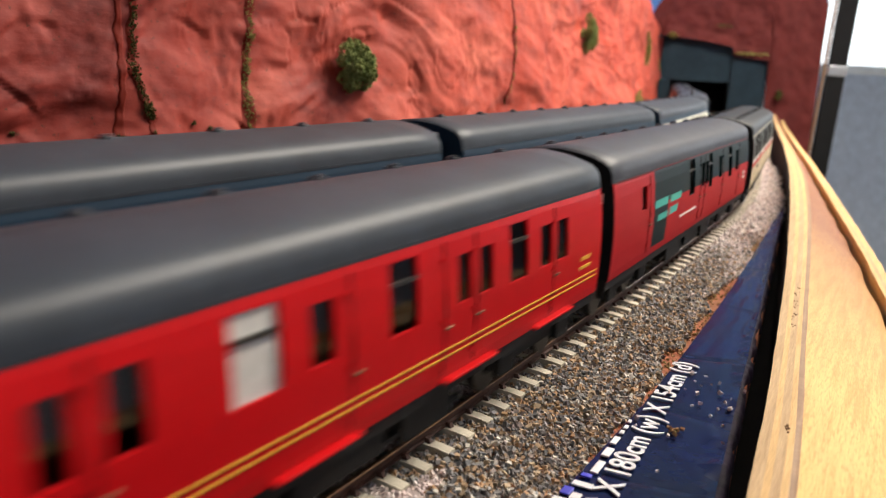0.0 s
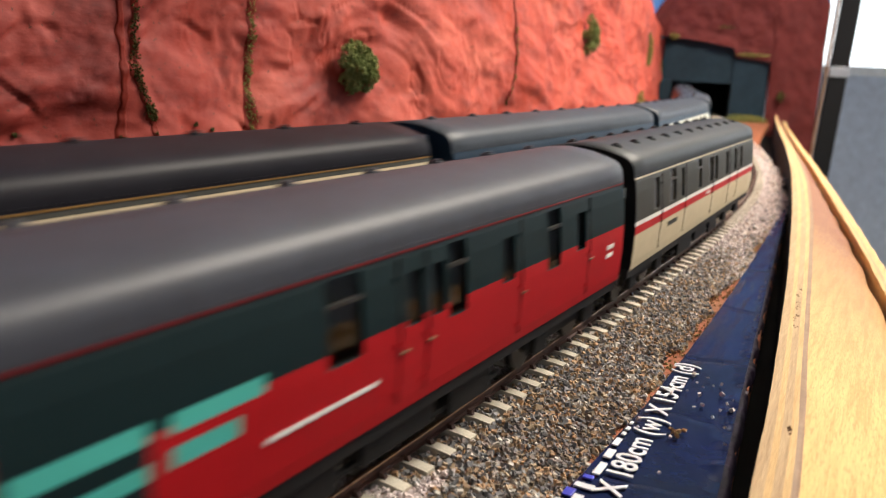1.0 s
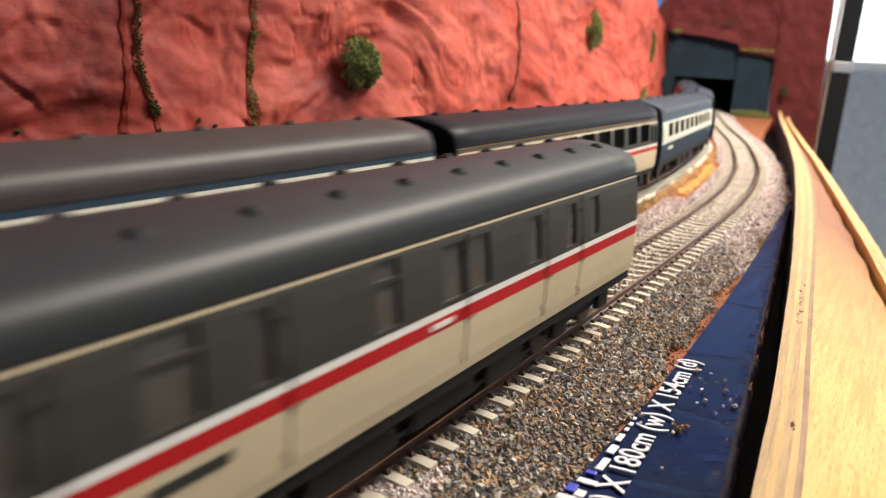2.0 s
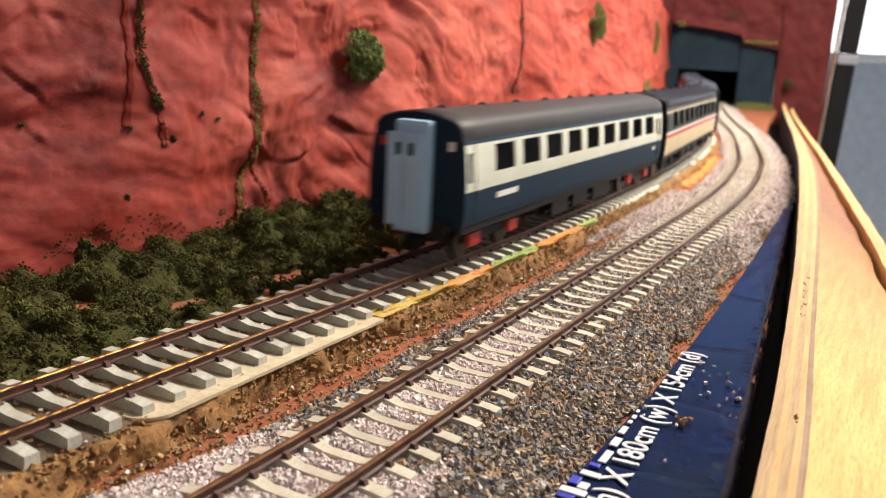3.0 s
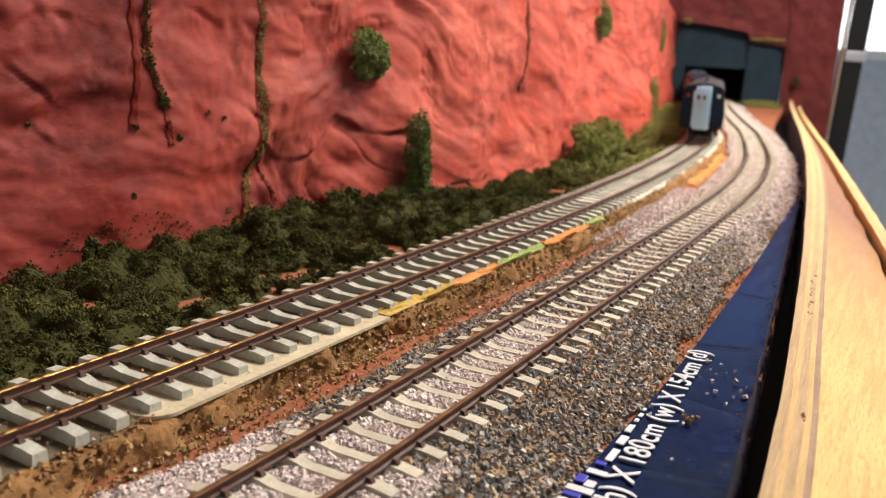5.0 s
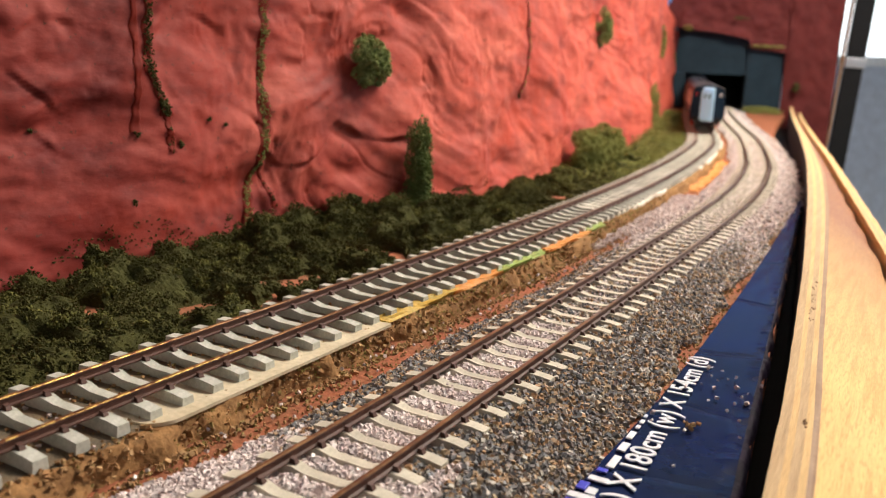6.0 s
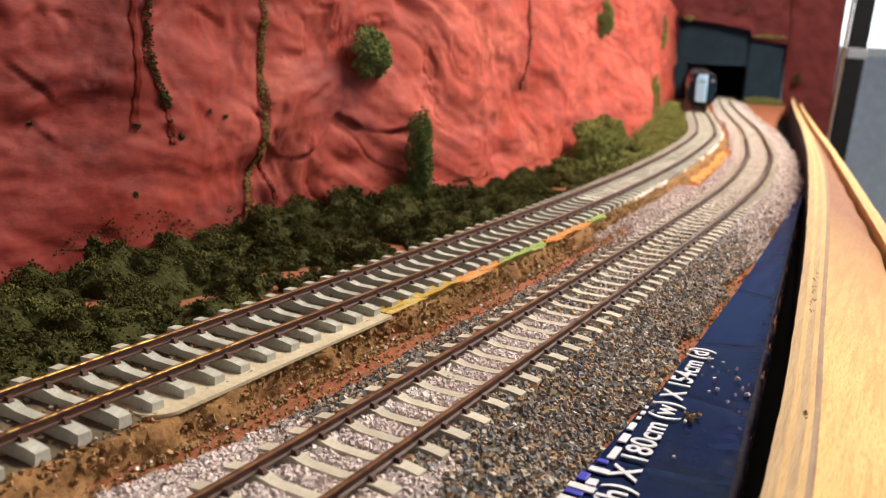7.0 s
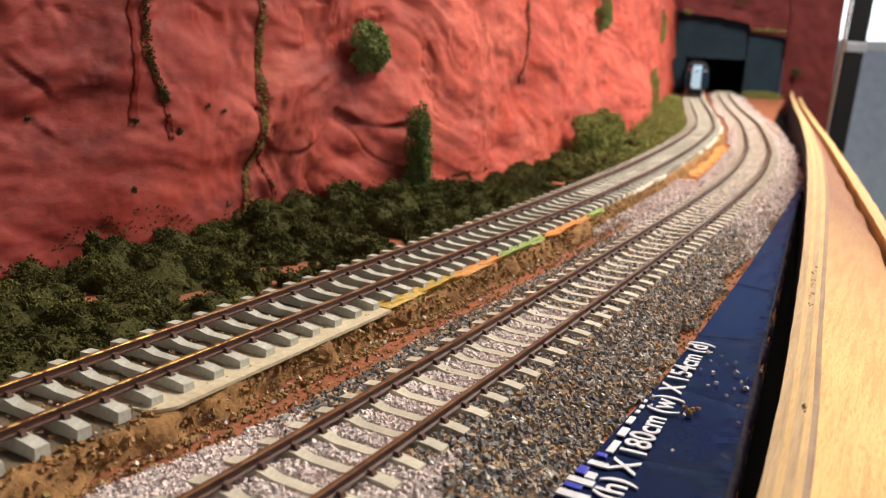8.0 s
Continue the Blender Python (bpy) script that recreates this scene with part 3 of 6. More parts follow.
BOSSES = [(.190, .045, .020, .020, .0042), (.095, .019, .026, .017, .0040), (.306, .085, .030, .022, .0030), (.245, .050, .030, .014, .0030), (.128, .055, .022, .018, .0022),
          (.2724, .096, .010, .008, -.0050), (.358, .0136, .016, .008, -.0034), (.2215, .019, .012, .006, -.0024), (.1623, .0215, .011, .006, -.0030), (.093, .047, .012, .007, -.0018),
          (.151, .076, .013, .009, -.0022), (.584, .067, .016, .008, -.0040), (.43, .060, .028, .018, .0030), (.49, .035, .022, .018, -.0026), (.36, .050, .026, .012, .0026)]


def crease_lift(y, z, line, depth, width):
    """Height near one crease: the plaster above it stands out as a lip, and falls away under it."""
    best, side = np.full(y.shape, 9.0), np.zeros(y.shape)
    for (ya, za), (yb, zb) in zip(line[:-1], line[1:]):
        dy, dz = yb - ya, zb - za
        t = np.clip(((y - ya) * dy + (z - za) * dz) / (dy * dy + dz * dz), 0, 1)
        ey, ez = y - ya - t * dy, z - za - t * dz
        d = np.hypot(ey, ez)
        sd = dy * ez - dz * ey
        side = np.where(d < best, np.sign(sd), side)
        best = np.minimum(best, d)
    soft = np.tanh(best / 0.0005)
    worn = np.clip(0.75 + 0.9 * fbm(y * 90, z * 90, 3, 2), 0.15, 1.3)
    return worn * depth * (np.exp(-(best / width)) * np.where(side > 0, 0.65 * soft, -0.50 * soft) - 0.7 * np.exp(-(best / 0.0008) ** 2))


def cliff_relief(y, z):
    """Plaster smoothed by hand: broad swells, soft knuckles, a few short creases, fine trowel marks."""
    y, z = np.broadcast_arrays(np.asarray(y, float), np.asarray(z, float))
    y0, z0 = y, z
    y = np.where(y < 0.25, y, 0.25 + np.log(1 + np.maximum(y - 0.25, 0) * 3) / 3)     # relief stretched further along, to fit the camera's foreshortened view
    warp = fbm(y * 9, z * 9, 5, 3) * 0.35
    big = fbm(y * 8 + warp, z * 11 + warp, 2, 3, 0.45) * 0.0050
    knuckle = fbm(y * 17 + 2 * warp, z * 30 - 2 * warp, 8, 4, 0.58) * 0.0023
    patch = np.clip(-0.15 + 1.7 * fbm(y * 11, z * 13, 7, 2), 0, 1)
    n2 = np.abs(fbm(y * 26 + 4 * warp, z * 38 - 3 * warp, 4, 3))
    nick = -np.exp(-(n2 / 0.045) ** 2) * 0.0013 * patch
    drape = fbm(y * 30 + 4 * warp, z * 9 + warp, 9, 3) * 0.0009 * np.clip((y - 0.22) * 6, 0.0, 1)
    fine = fbm(y * 48 + 2 * warp, z * 85, 6, 4, 0.62) * 0.00036
    out = big + knuckle + nick + drape + fine
    y, z = y0, z0
    for line, depth, width in CREASES:
        out = out + crease_lift(y, z, line, depth, width)
    for yc, zc, ry, rz, high in BOSSES:
        out = out + high * np.exp(-((y - yc + 0.004 * warp) / ry) ** 2 - ((z - zc) / rz) ** 2)
    return out


def cliff_point(y, z, proud=0.0):
    y, z = np.asarray(y, float), np.asarray(z, float)
    return cliff_x(y, z) + cliff_relief(y, z) + proud, y, z


def make_cliff():
    ys = np.concatenate([np.arange(-0.40, 0.03, 0.004), np.arange(0.03, 0.42, 0.0009), np.arange(0.42, 0.70, 0.002), np.arange(0.70, 1.60, 0.004)])
    top = np.interp(ys, [-.4, 1.0, 1.2, 1.36, 1.6], [.30, .28, .22, .165, .17])
    n = 230
    zs = np.linspace(0, 1, n) ** 1.35
    Y = np.repeat(ys[:, None], n, 1)
    Z = -0.010 + zs[None] * (top[:, None] + 0.010)
    X, _, _ = cliff_point(Y, Z)
    v = np.stack([X, Y, Z], -1).reshape(-1, 3)
    f = [(j * n + i, (j + 1) * n + i, (j + 1) * n + i + 1, j * n + i + 1) for j in range(len(ys) - 1) for i in range(n - 1)]
    k = len(v)
    back = [(-0.40, y, z) for y, z in zip(ys, top)]
    v = np.concatenate([v, np.array(back)])
    f += [(j * n + n - 1, (j + 1) * n + n - 1, k + j + 1, k + j) for j in range(len(ys) - 1)]
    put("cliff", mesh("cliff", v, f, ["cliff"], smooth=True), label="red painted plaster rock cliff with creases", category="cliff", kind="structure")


make_cliff()


# ---------------------------------------------------------------- far end: tunnel portal and end wall
E0, EW = Vector((-0.152, 1.62, 0.0)), Vector((0.9817, 0.1903, 0.0))


def end_m():
    """Space of the end wall: x along it to the right from the portal's edge, y into the tunnel, z up."""
    return Matrix.Translation(E0) @ Matrix.Rotation(math.atan2(EW.y, EW.x), 4, "Z")


def make_end():
    # stepped grey tunnel mouth: a wide headwall with a low opening, and a buttress
    root = tagged(new("tunnel_portal"), "dark blue-grey tunnel portal with low rectangular opening", "tunnel")
    root.matrix_basis = end_m()
    part("headwall", box_bm(-0.215, -0.064, 0.0, 0.012, 0.064, 0.140, 0.001), "portal", root)
    part("side_pier", box_bm(-0.215, -0.174, 0.0, 0.012, -0.006, 0.0637, 0.001), "portal", root)
    part("buttress", box_bm(-0.0638, 0.0015, -0.004, 0.012, -0.006, 0.114, 0.0012), "portal", root)
    part("lintel", box_bm(-0.174, -0.064, -0.0025, 0.0, 0.062, 0.069, 0.0006), "portal", root)
    part("coping", box_bm(-0.218, -0.064, -0.003, 0.014, 0.1402, 0.146, 0.001), "portal", root)
    # lining added in black: the darkness inside the tunnel put into its colour
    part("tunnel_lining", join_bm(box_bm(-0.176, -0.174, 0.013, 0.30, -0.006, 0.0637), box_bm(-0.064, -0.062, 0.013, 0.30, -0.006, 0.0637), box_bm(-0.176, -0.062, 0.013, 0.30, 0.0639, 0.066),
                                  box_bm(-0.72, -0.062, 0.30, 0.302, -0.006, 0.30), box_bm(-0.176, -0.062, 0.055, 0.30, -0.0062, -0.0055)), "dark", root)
    # red hillside of the end wall around the portal
    nx, nz = 120, 70
    v, f = [], []
    for i in range(nx):
        x = -0.36 + i / (nx - 1) * 0.452
        topz = float(np.interp(x, [-.36, -.22, -.19, -.15, -.05, .04, .07, .092], [.170, .190, .240, .300, .320, .300, .250, .215])) + 0.006 * float(fbm(np.array(x * 60), np.array(1.0), 2))
        lowz = -0.10 if x > 0.003 else float(np.interp(x, [-.36, -.196, -.195, -.12, -.064, -.063, .0025], [-.02, -.02, .146, .138, .128, .112, .106]))
        for k in range(nz):
            z = lowz + (topz - lowz) * k / (nz - 1)
            v.append((x, -0.004 + 0.0032 * float(fbm(np.array(x * 34), np.array(z * 34), 3)) - 0.008 * max(0.0, 1 - abs(z - lowz) / 0.02) * (x < 0.003), z))
    for i in range(nx - 1):
        for k in range(nz - 1):
            a = i * nz + k
            f.append((a, a + nz, a + nz + 1, a + 1))
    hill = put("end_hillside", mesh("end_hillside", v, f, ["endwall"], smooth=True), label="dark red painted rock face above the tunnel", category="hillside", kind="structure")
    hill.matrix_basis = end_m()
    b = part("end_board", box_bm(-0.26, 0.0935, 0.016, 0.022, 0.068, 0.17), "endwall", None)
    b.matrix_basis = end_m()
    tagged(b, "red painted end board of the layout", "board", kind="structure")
    e = part("board_edge", box_bm(0.0945, 0.098, -0.006, 0.020, -0.12, 0.30, 0.0005), "plum", None)
    e.matrix_basis = end_m() @ pose(0, 0, 0, 0, 2.2, 0)
    tagged(e, "thin bare plywood edge of the end board", "board", kind="structure")
    s = part("sky_board", box_bm(-0.5, 0.094, 0.030, 0.036, 0.07, 0.50), "skyboard", None)
    s.matrix_basis = end_m()
    tagged(s, "plain blue painted sky backboard", "backdrop", kind="structure")
    p = tagged(new("shelf_post"), "black metal upright post with a grey clip", "post")
    p.matrix_basis = end_m() @ pose(0.112, 0.0, 0, 0, 2.2, 0)
    part("upright", box_bm(-0.011, 0.020, -0.012, 0.012, -0.75, 0.60, 0.001), "post", p)
    part("clip", box_bm(-0.0115, 0.0225, -0.0145, 0.0125, 0.085, 0.103, 0.001), "steel", p, "grey metal clip")


make_end()
# the painted backdrop board behind the cliff
sb = part("back_board", box_bm(-0.418, -0.402, -0.45, 2.2, -0.09, 0.55), "skyboard", None)
tagged(sb, "plain blue painted backboard behind the cliff", "backdrop", kind="structure")


# ---------------------------------------------------------------- tracks
def sleeper_mesh(name, material, left=0.0154):
    """Concrete sleeper 30.8 mm long: dipped in the middle, chamfered, rising under each rail."""
    xs = [-left, -.0125, -.0100, -.0068, -.0040, .0040, .0068, .0100, .0125, .0154]
    zt = [-.0004, 0, 0.0001, 0, -.0007, -.0007, 0, 0.0001, 0, -.0004]
    v, f = [], []
    for x, z in zip(xs, zt):
        w = 0.00165 if abs(x) > 0.0045 else 0.00145
        v += [(x, -w, -.0028), (x, -w * 0.88, z), (x, w * 0.88, z), (x, w, -.0028)]
    for i in range(len(xs) - 1):
        a = i * 4
        f += [(a, a + 4, a + 5, a + 1), (a + 1, a + 5, a + 6, a + 2), (a + 2, a + 6, a + 7, a + 3)]
    f += [(3, 2, 1, 0), tuple(36 + i for i in range(4))]
    f = [tuple(reversed(q)) for q in f]
    me = mesh(name, v, f, [material])
    return me


def make_track(line, z, y0, y1, pitch, phase, material, label, jitter=0.0):
    root = tagged(new("railway_track"), label, "track")
    prof = [(-.00085, 0), (.00085, 0), (.00085, .0003), (.00030, .0005), (.00030, .0014), (.00052, .0016), (.00052, .0020), (.00038, .0022), (-.00038, .0022), (-.00052, .0020), (-.00052, .0016), (-.00030, .0014), (-.00030, .0005), (-.00085, .0003)]
    s0, s1 = np.interp(y0, line[0], line[2]), np.interp(y1, line[0], line[2])
    sb = np.interp(-2.45, line[0], line[2])
    for sd in (-1, 1):
        v, f, idx = [], [], []
        n = len(prof)
        ss = np.arange(sb, s1, 0.006)
        for s in ss:
            x, y, h = on_line(line, s)
            for px, pz in prof:
                o = sd * 0.0087 + px
                v.append((x + o * math.cos(h), y + o * math.sin(h), z + pz + 0.0002))
        for j in range(len(ss) - 1):
            for i in range(n):
                a, b = j * n + i, j * n + (i + 1) % n
                f.append((a, b, b + n, a + n))
                # far track's rails take the coloured glint along their near stretch only
                idx.append((2 if -0.3 < v[j * n][1] < 0.028 else 1) if i in (7, 6, 8) else 0)
        put("rail", mesh("rail", v, f, ["rail", "railtop", "rail_glint" if material == "concrete_L" else "railtop"], idx), root, "rust-brown rail with worn bright top")
    me = sleeper_mesh("sleeper", material, 0.0180 if material == "concrete_L" else 0.0154)
    clips, spots = [], []
    # a lug with a sloping top that grips the rail's foot
    clip = mesh("rail_clip", [(-.0005, -.0007, -.0002), (.0009, -.0007, -.0002), (.0009, .0007, -.0002), (-.0005, .0007, -.0002), (-.0005, -.0006, .0010), (.0004, -.0005, .0008), (.0004, .0005, .0008), (-.0005, .0006, .0010)],
                [(0, 3, 2, 1), (4, 5, 6, 7), (0, 1, 5, 4), (1, 2, 6, 5), (2, 3, 7, 6), (3, 0, 4, 7)], ["rail"])
    k = 0
    s = s0 + phase
    while s < s1:
        x, y, h = on_line(line, s)
        dh = jitter * rng.normal()
        spots.append(y)
        put("sleeper", me, root, m=pose(x, y, z, 0, 0, math.degrees(h) + dh))
        for sd in (-1, 1):
            for e in (-1, 1):
                o = sd * 0.0087 + e * 0.0012
                if y < 0.24:
                    put("rail_clip", clip, root, m=pose(x + o * math.cos(h), y + o * math.sin(h), z + 0.0002, 0, 0, math.degrees(h) + (180 if e < 0 else 0) + 6 * rng.normal()))
                elif y < 0.75:
                    clips.append((x + o * math.cos(h), y + o * math.sin(h), z + 0.0007))
        s += pitch * (1 + 0.02 * rng.normal())
        k += 1
    # the run behind the camera
    sv, sf = [], []
    for s in np.arange(sb, s0, pitch):
        x, y, h = on_line(line, s)
        m = pose(x, y, z, 0, 0, math.degrees(h))
        o = len(sv)
        sv += [m @ Vector((a, b, c)) for a in (-.0154, .0154) for b in (-.0018, .0018) for c in (-.0034, 0)]
        sf += [tuple(o + i for i in q) for q in ((0, 1, 3, 2), (4, 6, 7, 5), (0, 4, 5, 1), (2, 3, 7, 6), (0, 2, 6, 4), (1, 5, 7, 3))]
    put("sleepers", mesh("sleepers", sv, sf, [material]), root, kind="stuff")
    pieces("rail_fastening", np.array(clips), np.full(len(clips), 0.0009), "rail", root, squash=(1, 1, 1), kind="stuff", label="small rust-brown rail clips")
    return np.array(spots)


NEAR_SLEEPERS = make_track(NEAR, 0.0, -0.09, 1.66, 0.00876, 0.0045, "concrete", "ballasted model track with pale concrete sleepers and brown rails", 0.6)
make_track(FAR, FAR_Z, -0.09, 1.63, 0.00885, 0.003, "concrete_L", "model track with grey concrete sleepers laid on cork", 0.5)


# ---------------------------------------------------------------- cork bed and painted stretches under the far track
def make_cork():
    step = 0.0016
    ys = np.arange(-0.12, 0.95, step)
    nx = 22
    v, f = [], []
    for y in ys:
        xl, xr = x_at(FAR, y) - 0.0198, x_at(FAR, y) + 0.0150 + 0.0012 * float(fbm(np.array(y * 70), np.array(.5), 1))
        for i in range(nx):
            u = i / (nx - 1)
            if u < 0.75:
                uu = u / 0.75
                x, z = xl + (xr - xl) * uu, FAR_Z - 0.0027
            else:
                uu = (u - 0.75) / 0.25
                chip = 0.0013 * float(fbm(np.array(y * 130), np.array(2.5), 5, 2))
                x = xr + chip * uu + float(np.interp(uu, [0, .4, 1], [0, .0032, .0050]))
                z = FAR_Z + float(np.interp(uu, [0, .4, .5, 1], [-.0027, -.0036, -.0052, -.0092]))
            r = 0.0009 if u >= 0.72 else 0.0002
            v.append((x + r * float(fbm(np.array(y * 300), np.array(u * 14), 2, 3, 0.6)), y, z + r * 0.9 * float(fbm(np.array(y * 330), np.array(u * 17), 4, 2))))
    for j in range(len(ys) - 1):
        for i in range(nx - 1):
            a = j * nx + i
            f.append((a, a + 1, a + nx + 1, a + nx))
    put("cork_bed", mesh("cork_bed", v, f, ["cork", "grime"], [1 if i < 16 else 0 for j in range(len(ys) - 1) for i in range(nx - 1)], smooth=True), label="crumbling brown cork roadbed with ragged edge", category="roadbed", kind="structure")

    def edge_strip(name, material, y0, y1, a, b, z, label, th=0.0006, wob=0.0004):
        strip(name, y0, y1, lambda y: x_at(FAR, y) + a, lambda y: x_at(FAR, y) + b + 0.0004 * float(fbm(np.array(y * 150), np.array(3.), 2)), z, z - th, [material], step=0.0022, rough=wob, label=label, category="strip")
    strip("card_shim", -0.0020, 0.083, lambda y: x_at(FAR, y) + 0.004, lambda y: x_at(FAR, y) + 0.0125 + 0.0065 * math.sqrt(max(0.0, 1 - (max(0.0, 0.0050 - y) / 0.0070) ** 2)),
          FAR_Z - 0.0022, FAR_Z - 0.0030, ["shim"], step=0.0005, label="cream card shim under grey sleepers", category="strip", kind="structure")
    edge_strip("painted_strip", "yellow", 0.083, 0.128, 0.0125, 0.0172, FAR_Z - 0.0017, "mustard yellow painted stretch of cork edge", 0.0009, 0.0011)
    edge_strip("painted_strip", "orange", 0.122, 0.158, 0.0140, 0.0176, FAR_Z - 0.0017, "bright orange painted stretch of cork edge", 0.0010, 0.0010)
    edge_strip("painted_strip", "green", 0.158, 0.198, 0.0140, 0.0174, FAR_Z - 0.0017, "lime green painted stretch of cork edge", 0.0010, 0.0010)
    edge_strip("painted_strip", "orange", 0.199, 0.250, 0.0140, 0.0182, FAR_Z - 0.0017, "bright orange painted stretch of cork edge", 0.0010, 0.0010)
    edge_strip("painted_strip", "green", 0.251, 0.275, 0.0140, 0.0176, FAR_Z - 0.0017, "lime green painted stretch of cork edge", 0.0010, 0.0010)
    edge_strip("painted_strip", "orange", 0.46, 0.66, 0.0165, 0.027, GROUND_Z + 0.0009, "orange painted patch beside the far track", 0.0012, 0.0030)

    n = 5200
    y = rng.uniform(-0.09, 0.40, n)
    o = 0.0150 + rng.random(n) ** 0.6 * 0.0090
    P = np.stack([x_at(FAR, y) + o, y, np.interp(o, [.0148, .0182, .0192, .0205, .0240], [FAR_Z - .0028, FAR_Z - .0036, FAR_Z - .0052, FAR_Z - .0090, GROUND_Z + .0002]) + rng.uniform(-.0002, .0005, n)], 1)
    pieces("cork_crumbs", P, 0.0003 + 0.0008 * rng.random(n) ** 3, "crumb", label="crumbled brown cork along the roadbed edge", category="crumbs", kind="stuff")
    # larger broken lumps along the torn edge
    n = 420
    y, o = rng.uniform(-0.09, 0.30, n), rng.uniform(.0152, .0200, n)
    pieces("cork_lumps", np.stack([x_at(FAR, y) + o, y, np.interp(o, [.0148, .0182, .0192, .0205], [FAR_Z - .0031, FAR_Z - .0040, FAR_Z - .0056, FAR_Z - .0088])], 1), rng.uniform(.0007, .0016, n), "cork",
           label="broken lumps of brown cork at the roadbed edge", category="cork", kind="stuff")
    # dirt and chippings that lie between the grey sleepers
    n = 5200
    y, o = rng.uniform(-0.09, 0.30, n), rng.uniform(-0.0185, 0.0165, n)
    keep = (np.abs(np.abs(o) - .0087) > .0012) & (fbm(y * 70, o * 220, 3, 2) > -0.25)
    P = np.stack([x_at(FAR, y) + o, y, FAR_Z - 0.0026 + rng.uniform(-.0002, .0003, n)], 1)[keep]
    pieces("dirt_crumbs", P[260:], rng.uniform(.0003, .0008, len(P) - 260), "crumb", label="brown dirt between the grey sleepers", category="crumbs", kind="stuff")
    pieces("stray_stones", P[:260], rng.uniform(.0004, .0009, 260), "stone_pink", label="stray pale chippings among the grey sleepers", category="stones", kind="stuff")
    n = 4200
    y = rng.uniform(0.0, 0.36, n)
    o = rng.uniform(.0160, .0225, n)
    P = np.stack([x_at(FAR, y) + o, y, np.interp(o, [.0148, .0182, .0192, .0205, .0240], [FAR_Z - .0026, FAR_Z - .0034, FAR_Z - .0050, FAR_Z - .0088, GROUND_Z + .0004])], 1)
    P = P[fbm(y * 60, o * 300, 4, 2) > 0.15]
    pieces("moss", P, rng.uniform(0.0002, 0.0006, len(P)), "moss", template="leaf", label="yellow-green scatter on the cork edge", category="moss", kind="stuff")


M["grime"] = mat("dark_grimy_cork", (0.115, 0.095, 0.070), 0.9, spec=0.2, other=(0.19, 0.13, 0.075), scale=140, bump=1.0, bump_scale=500, grain=0.3)
M["moss"] = mat("yellow_green_moss", (0.2, 0.2, 0.05), 0.9, spec=0.1, island=[(0.24, 0.22, 0.06), (0.30, 0.26, 0.08), (0.18, 0.19, 0.05), (0.34, 0.27, 0.06)])
make_cork()


# ---------------------------------------------------------------- ballast
def bed(name, line, a, b, y0, y1, z, material, label):
    strip(name, y0, y1, lambda y: x_at(line, y) + a + 0.002 * float(fbm(np.array(y * 40), np.array(2.), 1)), lambda y: x_at(line, y) + b + 0.002 * float(fbm(np.array(y * 40), np.array(7.), 1)),
          z, GROUND_Z - 0.002, [material], step=0.006, rough=0.0006, label=label, category="ballast", kind="structure")


M["bedpink"] = mat("pale_ballast_bed", (0.66, 0.575, 0.52), 0.9, other=(0.54, 0.46, 0.41), scale=500, bump=1.0, bump_scale=1100, grain=0.35, grain_scale=900)
M["bedwhite"] = mat("off_white_ballast_bed", (0.82, 0.77, 0.68), 0.9, other=(0.70, 0.65, 0.56), scale=300, bump=0.8, bump_scale=1100, grain=0.2, grain_scale=900)
M["bedgrey"] = mat("grey_ballast_bed", (0.27, 0.24, 0.22), 0.9, other=(0.17, 0.155, 0.14), scale=500, bump=1.0, bump_scale=1100, grain=0.35, grain_scale=900)


